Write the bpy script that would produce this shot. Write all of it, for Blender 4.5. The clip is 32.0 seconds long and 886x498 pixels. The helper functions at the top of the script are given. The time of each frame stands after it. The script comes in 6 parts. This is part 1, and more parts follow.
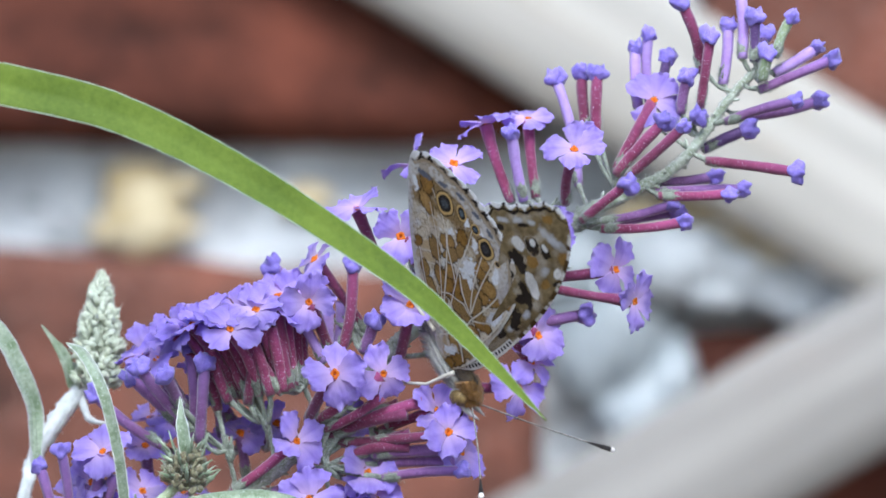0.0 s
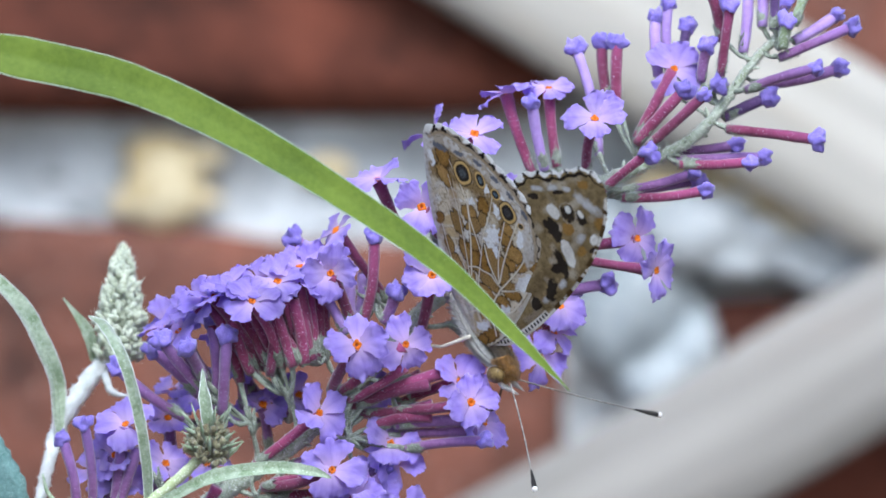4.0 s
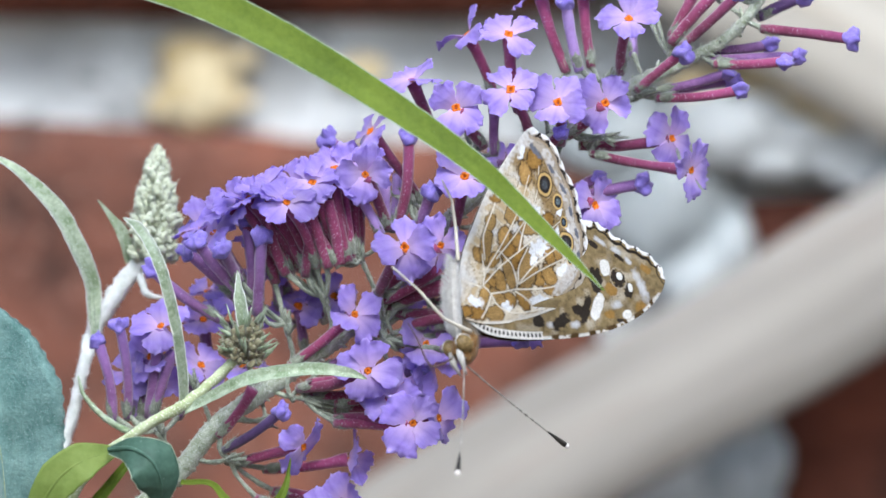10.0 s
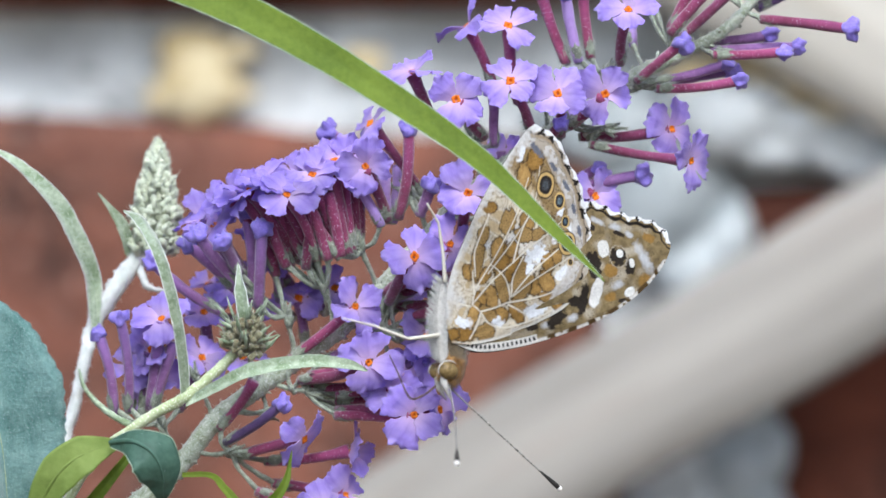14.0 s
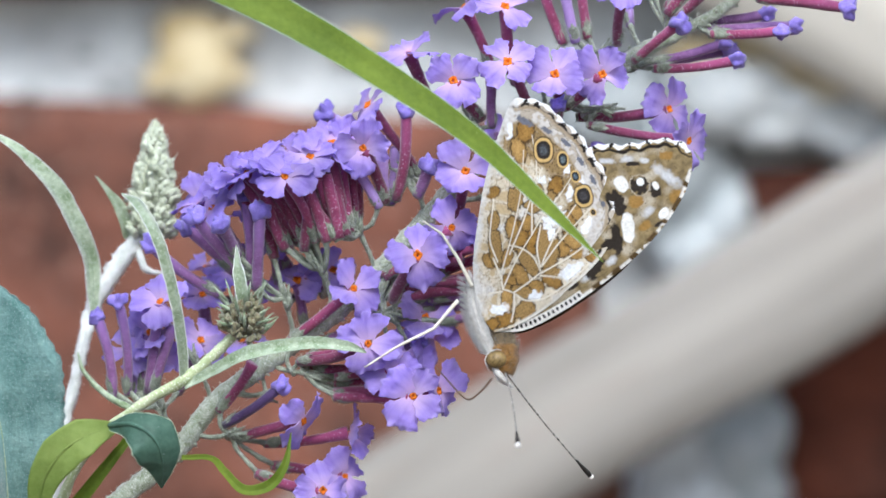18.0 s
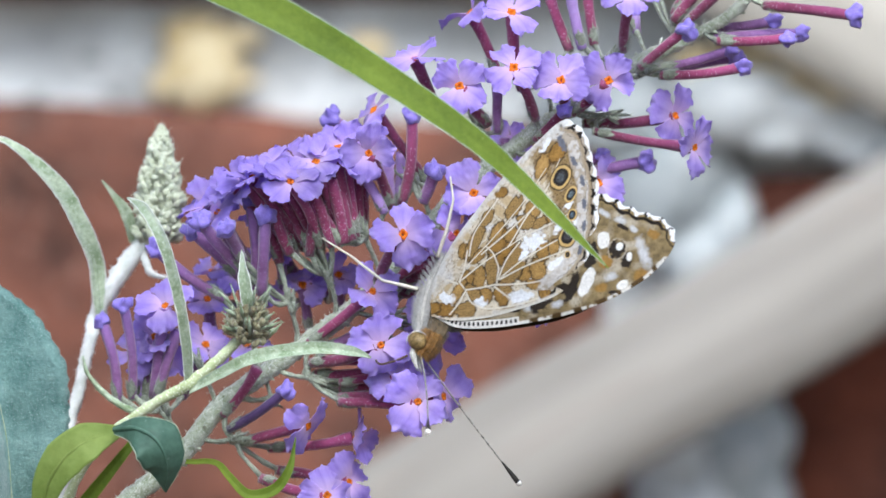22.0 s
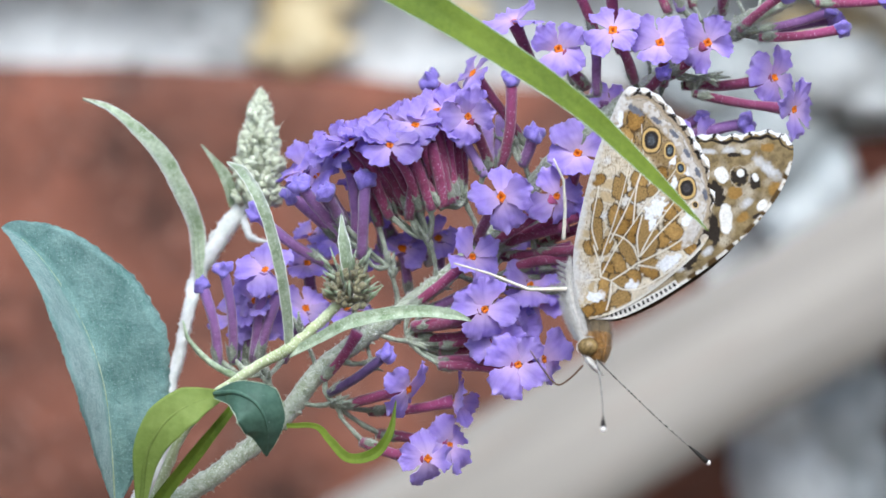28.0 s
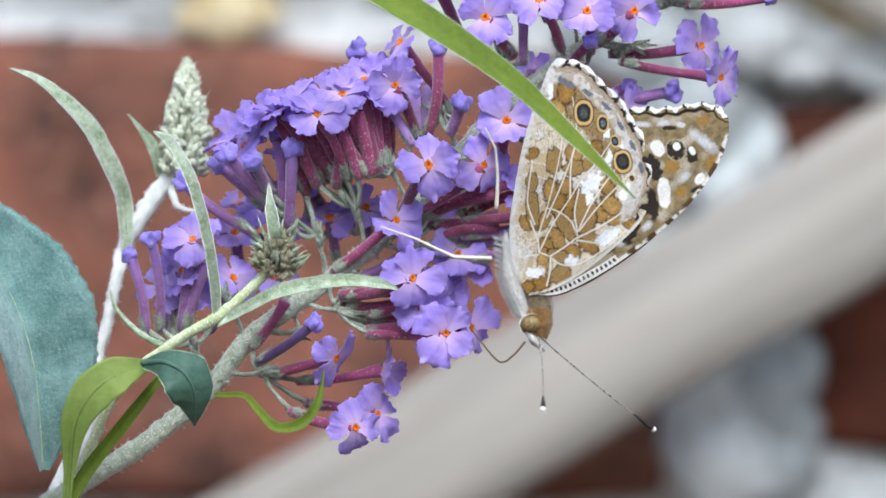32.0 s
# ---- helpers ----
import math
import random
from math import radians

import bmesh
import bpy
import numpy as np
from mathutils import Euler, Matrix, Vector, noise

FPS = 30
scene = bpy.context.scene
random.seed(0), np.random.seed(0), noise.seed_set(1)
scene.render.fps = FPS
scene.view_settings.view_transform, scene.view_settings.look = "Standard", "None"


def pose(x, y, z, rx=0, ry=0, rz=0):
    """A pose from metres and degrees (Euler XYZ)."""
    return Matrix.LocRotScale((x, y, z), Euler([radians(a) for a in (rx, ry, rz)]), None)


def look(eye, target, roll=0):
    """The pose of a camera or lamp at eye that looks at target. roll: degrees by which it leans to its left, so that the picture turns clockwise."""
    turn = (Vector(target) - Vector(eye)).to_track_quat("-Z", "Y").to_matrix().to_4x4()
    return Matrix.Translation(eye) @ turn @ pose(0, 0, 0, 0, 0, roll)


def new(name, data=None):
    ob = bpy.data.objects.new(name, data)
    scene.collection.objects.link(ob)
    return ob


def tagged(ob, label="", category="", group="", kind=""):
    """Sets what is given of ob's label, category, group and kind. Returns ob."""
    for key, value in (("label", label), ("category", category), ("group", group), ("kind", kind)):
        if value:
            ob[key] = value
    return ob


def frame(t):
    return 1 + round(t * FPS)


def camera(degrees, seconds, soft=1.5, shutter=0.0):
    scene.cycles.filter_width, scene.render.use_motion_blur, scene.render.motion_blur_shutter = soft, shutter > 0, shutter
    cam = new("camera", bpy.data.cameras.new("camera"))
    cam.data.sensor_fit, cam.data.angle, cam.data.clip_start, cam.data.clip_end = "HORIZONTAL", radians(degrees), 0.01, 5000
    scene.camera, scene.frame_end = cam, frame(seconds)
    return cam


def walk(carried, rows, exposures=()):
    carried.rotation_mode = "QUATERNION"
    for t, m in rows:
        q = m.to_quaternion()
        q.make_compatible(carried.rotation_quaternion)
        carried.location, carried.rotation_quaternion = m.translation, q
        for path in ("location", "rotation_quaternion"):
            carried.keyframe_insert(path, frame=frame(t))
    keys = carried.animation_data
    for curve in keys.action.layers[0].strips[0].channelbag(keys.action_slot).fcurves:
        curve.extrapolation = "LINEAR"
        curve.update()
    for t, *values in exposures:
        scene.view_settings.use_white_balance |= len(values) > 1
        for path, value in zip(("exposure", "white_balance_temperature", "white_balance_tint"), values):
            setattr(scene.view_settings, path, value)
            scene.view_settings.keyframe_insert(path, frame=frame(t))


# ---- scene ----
MM = 0.001
EYE = Vector((0, 0, 1.2))          # the lens; the blossom stands one metre before it


def P(x, d, z):
    """A place given in millimetres: x across, z up, d behind the blossom's plane."""
    k = 1 + d * MM
    return Vector((x * MM * k, k, 1.2 + z * MM * k))


# ---- camera: a long lens on a hand that sways ----
cam = camera(5.78, 32.0, soft=1.6)
cam.data.dof.use_dof = True
cam.data.dof.focus_distance = 0.992
cam.data.dof.aperture_fstop = 24.0
walk(cam, [(t, look(EYE, P(x, 0, z), roll)) for t, x, z, roll in (
    (0, 5.27, 18.95, 1.13), (0.5, 5.28, 18.11, 1.23), (1, 5.28, 18.54, 1.08), (1.5, 4.55, 19.14, 1.27),
    (2, 3.75, 19.64, 0.99), (2.5, 3.78, 19.49, 1.18), (4.5, 2.74, 11.65, 0.63), (5, 1.41, 8.09, 0.78),
    (5.5, 5.75, 8.17, 0.54), (6, 11.70, 8.49, 0.30), (6.5, 12.59, 8.71, 0.90), (7, 13.32, 8.80, 0.42),
    (7.5, 9.88, 12.94, 1.08), (8, 8.55, 11.81, 0.27), (8.5, 4.10, 7.34, 0.94), (9, 1.32, 3.40, 0.50),
    (9.5, 0.28, 3.58, 0.76), (10, -0.95, 4.18, 0.51), (10.5, -2.57, 4.46, 0.53), (11, -3.48, 3.93, 0.43),
    (11.5, -1.94, -0.30, 0.84), (12, -0.52, -2.20, 0.92), (12.5, -0.80, -1.00, 0.72), (13, -1.09, 6.68, 0.40),
    (13.5, -1.11, 7.57, -0.11), (14, -0.99, 3.22, 0.29), (14.5, -3.58, -2.84, -0.09), (16.5, -3.41, -3.07, -0.05),
    (17, -2.08, -0.42, -0.25), (17.5, -1.56, 1.04, -0.12), (18, -0.78, 1.08, -0.04), (18.5, 1.02, -0.04, 0.19),
    (19, 5.56, -2.71, 0.21), (19.5, 8.00, -4.31, 0.07), (20, 7.77, -3.26, -0.17), (20.5, 2.54, 3.80, 0.11),
    (21, 1.38, 5.29, 0.17), (21.5, 0.29, 4.31, 0.24), (22, -1.39, 1.71, 0.24), (22.5, -1.93, 1.11, 0.20),
    (23, -2.96, 1.46, 0.17), (23.5, -3.98, 2.82, 0.12), (24, -5.07, 3.39, 0.43), (24.5, -6.59, 3.21, 0.09),
    (25, -8.23, 2.09, 0.18), (25.5, -9.36, -0.66, 0.30), (27.5, -10.10, -3.19, -0.16), (28, -12.75, -2.51, 0.01),
    (28.5, -13.51, -2.14, -0.10), (29, -6.86, -3.03, 0.16), (29.5, -3.15, -6.31, 0.09), (30, -1.27, -7.42, 0.08),
    (30.5, -1.53, -7.35, 0.06), (31, -2.00, -6.61, -0.07), (31.5, -3.32, -6.00, -0.09), (32, -4.49, -6.08, -0.16),
)], exposures=[(0, 0.41, 5320, 7), (6.2, 0.41, 5300, 7), (7.6, 0.41, 5620, 7), (32, 0.41, 5640, 7)])
# ---- light: a bright, covered sky ----
world = bpy.data.worlds.new("sky")
scene.world = world
world.use_nodes = True
wn = world.node_tree
sky = wn.nodes.new("ShaderNodeTexSky")
sky.sky_type, sky.sun_disc = "NISHITA", False
sky.sun_elevation, sky.sun_rotation = radians(48), radians(176.5)
sky.air_density, sky.dust_density, sky.ozone_density = 1.0, 4.0, 1.0
wn.nodes["Background"].inputs["Strength"].default_value = 0.165
wn.links.new(sky.outputs["Color"], wn.nodes["Background"].inputs["Color"])
sun_data = bpy.data.lights.new("sun", "SUN")
sun_data.energy, sun_data.angle, sun_data.color = 1.8, radians(28), (1.0, 0.98, 0.95)
sun = new("sun", sun_data)
sun.matrix_world = look((0.08, -0.36, 2.75), (0.0, 1.0, 1.2))


# ---- materials ----
def node(nt, kind, **kw):
    n = nt.nodes.new(kind)
    for k, v in kw.items():
        n.inputs[k].default_value = v
    return n


def surface(name, dark, light, scale, rough=0.7, bump=0.3, fine=4.0, speck=None, speck_at=0.62, through_light=0.0,
            stretch=(1, 1, 1), sheen=0.0, bump_size=0.0002, vary=0.15, span=(0.45, 1.0)):
    """A base colour that wanders between two tones at two scales, with relief, specks and some light passing through."""
    m = bpy.data.materials.new(name)
    m.use_nodes = True
    nt = m.node_tree
    b = nt.nodes["Principled BSDF"]
    b.inputs["Roughness"].default_value = rough
    b.inputs["Sheen Weight"].default_value = sheen
    b.inputs["Specular IOR Level"].default_value = 0.25
    co = nt.nodes.new("ShaderNodeTexCoord")
    mp = nt.nodes.new("ShaderNodeMapping")
    mp.inputs["Scale"].default_value = stretch
    info = nt.nodes.new("ShaderNodeObjectInfo")
    nt.links.new(co.outputs["Object"], mp.inputs["Vector"])
    big = node(nt, "ShaderNodeTexNoise", Scale=scale, Detail=5.0, Roughness=0.6)
    small = node(nt, "ShaderNodeTexNoise", Scale=scale * fine, Detail=4.0, Roughness=0.65)
    for n in (big, small):
        nt.links.new(mp.outputs["Vector"], n.inputs["Vector"])
    add = nt.nodes.new("ShaderNodeMath")
    add.operation = "MULTIPLY_ADD"
    add.inputs[1].default_value = 0.45
    nt.links.new(small.outputs["Fac"], add.inputs[0])
    nt.links.new(big.outputs["Fac"], add.inputs[2])
    ramp = nt.nodes.new("ShaderNodeValToRGB")
    ramp.color_ramp.elements[0].position, ramp.color_ramp.elements[1].position = span
    ramp.color_ramp.elements[0].color, ramp.color_ramp.elements[1].color = (*dark, 1), (*light, 1)
    nt.links.new(add.outputs[0], ramp.inputs["Fac"])
    col = ramp.outputs["Color"]
    if speck:
        sp = node(nt, "ShaderNodeTexNoise", Scale=scale * fine * 2.2, Detail=2.0)
        nt.links.new(mp.outputs["Vector"], sp.inputs["Vector"])
        cut = nt.nodes.new("ShaderNodeMapRange")
        cut.inputs["From Min"].default_value, cut.inputs["From Max"].default_value = speck_at, speck_at + 0.08
        nt.links.new(sp.outputs["Fac"], cut.inputs["Value"])
        mix = nt.nodes.new("ShaderNodeMix")
        mix.data_type = "RGBA"
        mix.inputs["B"].default_value = (*speck, 1)
        nt.links.new(cut.outputs["Result"], mix.inputs["Factor"])
        nt.links.new(col, mix.inputs["A"])
        col = mix.outputs["Result"]
    hsv = nt.nodes.new("ShaderNodeHueSaturation")
    rnd = nt.nodes.new("ShaderNodeMapRange")
    rnd.inputs["To Min"].default_value, rnd.inputs["To Max"].default_value = 1 - vary, 1 + vary
    nt.links.new(info.outputs["Random"], rnd.inputs["Value"])
    nt.links.new(rnd.outputs["Result"], hsv.inputs["Value"])
    nt.links.new(col, hsv.inputs["Color"])
    nt.links.new(hsv.outputs["Color"], b.inputs["Base Color"])
    bp = node(nt, "ShaderNodeBump", Strength=bump, Distance=bump_size)
    nt.links.new(add.outputs[0], bp.inputs["Height"])
    nt.links.new(bp.outputs["Normal"], b.inputs["Normal"])
    if through_light:
        tl = nt.nodes.new("ShaderNodeBsdfTranslucent")
        nt.links.new(hsv.outputs["Color"], tl.inputs["Color"])
        ms = nt.nodes.new("ShaderNodeMixShader")
        ms.inputs[0].default_value = through_light
        nt.links.new(b.outputs[0], ms.inputs[1])
        nt.links.new(tl.outputs[0], ms.inputs[2])
        nt.links.new(ms.outputs[0], nt.nodes["Material Output"].inputs["Surface"])
    return m


def petal_material():
    """Lilac, paler towards the throat, with fine darker veins along the lobe."""
    m = surface("petal", (0.355, 0.25, 0.735), (0.59, 0.455, 0.92), 620, 0.6, 0.5, 2.6, through_light=0.48, sheen=0.3, vary=0.14, stretch=(0.35, 1.5, 0.6), span=(0.5, 0.95))
    nt = m.node_tree
    hsv = next(n for n in nt.nodes if n.bl_idname == "ShaderNodeHueSaturation")
    co = next(n for n in nt.nodes if n.bl_idname == "ShaderNodeTexCoord")
    sep = nt.nodes.new("ShaderNodeSeparateXYZ")
    nt.links.new(co.outputs["Object"], sep.inputs[0])
    pale = nt.nodes.new("ShaderNodeMapRange")
    pale.inputs["From Min"].default_value, pale.inputs["From Max"].default_value = 0.0003, 0.0019
    pale.inputs["To Min"].default_value, pale.inputs["To Max"].default_value = 0.65, 0.0
    nt.links.new(sep.outputs["X"], pale.inputs["Value"])
    mix = nt.nodes.new("ShaderNodeMix")
    mix.data_type = "RGBA"
    mix.inputs["B"].default_value = (0.88, 0.68, 0.88, 1)
    rim = nt.nodes.new("ShaderNodeMapRange")
    rim.inputs["From Min"].default_value, rim.inputs["From Max"].default_value = 0.0026, 0.0036
    rim.inputs["To Max"].default_value = 0.45
    nt.links.new(sep.outputs["X"], rim.inputs["Value"])
    edge = nt.nodes.new("ShaderNodeMix")
    edge.data_type = "RGBA"
    edge.inputs["B"].default_value = (0.76, 0.68, 0.98, 1)
    old = hsv.inputs["Color"].links[0].from_socket
    nt.links.new(rim.outputs["Result"], edge.inputs["Factor"])
    nt.links.new(old, edge.inputs["A"])
    nt.links.new(pale.outputs["Result"], mix.inputs["Factor"])
    nt.links.new(edge.outputs["Result"], mix.inputs["A"])
    nt.links.new(mix.outputs["Result"], hsv.inputs["Color"])
    return m


M_PETAL = petal_material()
M_TUBE = {
    "m": surface("tube_magenta", (0.13, 0.017, 0.05), (0.31, 0.055, 0.14), 500, 0.8, 0.5, 5.0, (0.58, 0.46, 0.58), 0.635, sheen=0.5, vary=0.3),
    "d": surface("tube_violet", (0.13, 0.045, 0.14), (0.31, 0.15, 0.35), 500, 0.6, 0.5, 5.0, (0.45, 0.36, 0.55), 0.66, sheen=0.5, vary=0.2),
    "p": surface("tube_pale", (0.33, 0.19, 0.50), (0.52, 0.36, 0.72), 500, 0.6, 0.4, 5.0, (0.6, 0.5, 0.7), 0.68, sheen=0.4, vary=0.1),
    "g": surface("tube_green", (0.16, 0.22, 0.08), (0.42, 0.50, 0.32), 600, 0.9, 0.5, 5.0, (0.66, 0.70, 0.62), 0.58, sheen=0.5, vary=0.1),
    "k": surface("tube_dark", (0.05, 0.02, 0.09), (0.15, 0.08, 0.22), 500, 0.6, 0.5, 5.0, (0.3, 0.25, 0.4), 0.66, sheen=0.4, vary=0.2),
}


def towards_mouth(m, tone, start=0.0035, end=0.0095):
    """The tube turns lilac towards its mouth, the calyx dark at its teeth."""
    nt = m.node_tree
    hsv = next(n for n in nt.nodes if n.bl_idname == "ShaderNodeHueSaturation")
    co = next(n for n in nt.nodes if n.bl_idname == "ShaderNodeTexCoord")
    sep = nt.nodes.new("ShaderNodeSeparateXYZ")
    nt.links.new(co.outputs["Object"], sep.inputs[0])
    up = nt.nodes.new("ShaderNodeMapRange")
    up.inputs["From Min"].default_value, up.inputs["From Max"].default_value = start, end
    up.inputs["To Max"].default_value = 0.5
    nt.links.new(sep.outputs["Z"], up.inputs["Value"])
    mix = nt.nodes.new("ShaderNodeMix")
    mix.data_type = "RGBA"
    mix.inputs["B"].default_value = (*tone, 1)
    old = hsv.inputs["Color"].links[0].from_socket
    nt.links.new(up.outputs["Result"], mix.inputs["Factor"])
    nt.links.new(old, mix.inputs["A"])
    nt.links.new(mix.outputs["Result"], hsv.inputs["Color"])


for key, tone in (("m", (0.30, 0.065, 0.19)), ("d", (0.24, 0.14, 0.46)), ("p", (0.46, 0.34, 0.74)), ("k", (0.12, 0.08, 0.26))):
    towards_mouth(M_TUBE[key], tone)
M_KNOB = surface("bud_violet", (0.17, 0.12, 0.50), (0.36, 0.28, 0.78), 800, 0.6, 0.5, 4.0, sheen=0.4, through_light=0.1, vary=0.25)
M_THROAT = surface("throat", (0.62, 0.11, 0.005), (0.90, 0.30, 0.02), 900, 0.6, 0.2, 3.0, through_light=0.2, vary=0.12)
M_CALYX = surface("calyx_wool", (0.10, 0.105, 0.08), (0.38, 0.43, 0.32), 700, 0.95, 0.9, 4.0, (0.62, 0.66, 0.58), 0.60, sheen=0.5, vary=0.25)
M_STEM = surface("stem_wool", (0.20, 0.25, 0.12), (0.66, 0.71, 0.58), 1300, 0.95, 1.0, 2.2, (0.84, 0.87, 0.80), 0.56, sheen=0.6)
M_WHITE_STEM = surface("white_wool", (0.56, 0.60, 0.53), (0.93, 0.94, 0.92), 700, 0.95, 0.8, 5.0, sheen=0.6)
M_LEAF = surface("leaf_green", (0.088, 0.140, 0.010), (0.185, 0.255, 0.026), 90, 0.6, 0.5, 16.0, (0.24, 0.33, 0.09), 0.74, through_light=0.3)
M_LEAF_LIGHT = surface("leaf_light", (0.19, 0.28, 0.05), (0.37, 0.47, 0.13), 120, 0.6, 0.4, 9.0, (0.45, 0.5, 0.22), 0.72, through_light=0.4)
M_LEAF_EDGE = surface("leaf_edge_wool", (0.35, 0.45, 0.30), (0.60, 0.68, 0.52), 800, 0.9, 0.6, 3.0)
M_GLAUCOUS = surface("leaf_glaucous", (0.09, 0.20, 0.18), (0.27, 0.43, 0.40), 260, 0.8, 1.0, 9.0, (0.34, 0.48, 0.46), 0.62, bump_size=0.0004, span=(0.5, 0.95), through_light=0.12, sheen=0.4)
M_YOUNG = surface("leaf_young", (0.20, 0.28, 0.14), (0.52, 0.60, 0.44), 500, 0.85, 0.8, 4.0, (0.64, 0.71, 0.58), 0.62, span=(0.5, 0.92), through_light=0.2, sheen=0.5)
M_DARK_LEAF = surface("leaf_dark", (0.045, 0.10, 0.07), (0.11, 0.20, 0.14), 200, 0.55, 0.5, 8.0, (0.3, 0.38, 0.33), 0.72, through_light=0.1)
M_SHOOT = surface("shoot_bud", (0.38, 0.42, 0.26), (0.78, 0.82, 0.66), 900, 0.95, 0.8, 4.0, (0.20, 0.17, 0.08), 0.70, sheen=0.4)
M_TWIG = surface("twig_wool", (0.30, 0.36, 0.16), (0.58, 0.64, 0.40), 400, 0.9, 0.6, 5.0, (0.78, 0.82, 0.70), 0.58, sheen=0.4)
M_BUDS = surface("small_buds", (0.085, 0.07, 0.03), (0.40, 0.41, 0.25), 1200, 0.95, 0.8, 3.0, (0.13, 0.065, 0.025), 0.53, sheen=0.4)
M_BRICK = surface("brick", (0.070, 0.036, 0.026), (0.265, 0.102, 0.063), 60, 0.92, 0.7, 6.0, (0.36, 0.21, 0.16), 0.62, bump_size=0.003, vary=0.12, span=(0.54, 0.92))
# darker copy of the brick: the shade on some bricks is put into its colour
M_BRICK_SHADED = surface("brick_shaded", (0.045, 0.018, 0.012), (0.19, 0.060, 0.034), 48, 0.92, 0.7, 6.0, (0.15, 0.07, 0.05), 0.70, bump_size=0.003, vary=0.12, span=(0.54, 0.92))
M_MORTAR = surface("mortar", (0.43, 0.45, 0.44), (0.77, 0.795, 0.775), 55, 0.95, 0.8, 3.0, (0.13, 0.14, 0.13), 0.62, span=(0.55, 0.88), bump_size=0.003)
M_LIME = surface("lime_smear", (0.27, 0.30, 0.30), (0.52, 0.55, 0.54), 90, 0.95, 0.8, 3.0, (0.25, 0.26, 0.25), 0.66, bump_size=0.003, span=(0.55, 0.9))
M_LICHEN = surface("lichen_sand", (0.42, 0.30, 0.12), (0.78, 0.68, 0.44), 90, 0.95, 0.6, 5.0, span=(0.55, 0.9), bump_size=0.002)
M_WOOD = surface("weathered_wood", (0.275, 0.252, 0.218), (0.435, 0.402, 0.35), 125, 0.85, 0.6, 2.5, (0.38, 0.33, 0.28), 0.62, stretch=(0.045, 1, 1), span=(0.55, 0.9), bump_size=0.0015)
M_WOOD_PALE = surface("pale_wood", (0.32, 0.295, 0.25), (0.50, 0.465, 0.395), 115, 0.85, 0.6, 2.5, (0.40, 0.35, 0.27), 0.62, stretch=(0.045, 1, 1), span=(0.55, 0.9), bump_size=0.0015)
M_GROUND = surface("soil", (0.04, 0.03, 0.02), (0.12, 0.09, 0.06), 6, 0.95, 0.8, 6.0, bump_size=0.02)


# ---- building helpers ----
rng = random.Random(7)
WORLD = {}          # the pose in the world of each thing and part


def place(ob, parent, m):
    if parent is None:
        ob.matrix_basis = m
    else:
        ob.parent = parent
        ob.matrix_basis = WORLD[parent].inverted() @ m
    WORLD[ob] = m
    return ob


def part_mesh(name, mesh, material, parent, m=None, label=""):
    if material and not mesh.materials:
        mesh.materials.append(material)
    ob = place(new(name, mesh), parent, Matrix() if m is None else m)
    if label:
        tagged(ob, label)
    return ob


def part(name, bm, material, parent, m=None, label="", smooth=True):
    mesh = bpy.data.meshes.new(name)
    for f in bm.faces:
        f.smooth = smooth
    bm.to_mesh(mesh)
    bm.free()
    return part_mesh(name, mesh, material, parent, m, label)


def mesh_from(name, verts, faces, material=None, smooth=True):
    mesh = bpy.data.meshes.new(name)
    mesh.from_pydata(verts, [], faces)
    if smooth:
        mesh.polygons.foreach_set("use_smooth", [True] * len(mesh.polygons))
    if material:
        mesh.materials.append(material)
    mesh.update()
    return mesh


def spline(points, n):
    """n + 1 points along a smooth curve through the given ones."""
    pts = [Vector(p) for p in points]
    pts = [pts[0] * 2 - pts[1]] + pts + [pts[-1] * 2 - pts[-2]]
    out, segs = [], len(pts) - 3
    for i in range(n + 1):
        s = i / n * segs
        k = min(int(s), segs - 1)
        f = s - k
        a, b, c, d = pts[k:k + 4]
        out.append(0.5 * (2 * b + (c - a) * f + (2 * a - 5 * b + 4 * c - d) * f * f + (3 * b - a - 3 * c + d) * f ** 3))
    return out


def ease(values, s):
    """The value at s (0 to 1) of an evenly spaced list."""
    x = s * (len(values) - 1)
    k = min(int(x), len(values) - 2)
    return values[k] + (values[k + 1] - values[k]) * (x - k)


def tube(curve, radii, sides=8, rough=0.0, rough_scale=900.0, closed=True):
    """A tapering tube along a curve; rough: relief as a share of its radius."""
    verts, faces = [], []
    side = None
    n = len(curve)
    for i, c in enumerate(curve):
        t = (curve[min(i + 1, n - 1)] - curve[max(i - 1, 0)]).normalized()
        if side is None:
            side = t.orthogonal().normalized()
        side = (side - t * side.dot(t)).normalized()
        up = t.cross(side)
        r = ease(radii, i / (n - 1))
        for k in range(sides):
            a = 2 * math.pi * k / sides
            d = side * math.cos(a) + up * math.sin(a)
            w = 1 + (rough * noise.noise((c + d * r) * rough_scale) if rough else 0)
            verts.append(c + d * r * w)
    for i in range(n - 1):
        for k in range(sides):
            k2 = (k + 1) % sides
            faces.append((i * sides + k, i * sides + k2, (i + 1) * sides + k2, (i + 1) * sides + k))
    if closed:
        faces.append(tuple(range(sides))[::-1])
        faces.append(tuple(range((n - 1) * sides, n * sides)))
    return verts, faces


def frame_to(direction, hint=(0, -1, 0.2)):
    """A rotation whose z axis runs along direction."""
    z = Vector(direction).normalized()
    x = Vector(hint).cross(z)
    x = x.normalized() if x.length > 1e-4 else z.orthogonal().normalized()
    y = z.cross(x)
    return Matrix((x, y, z)).transposed().to_4x4()


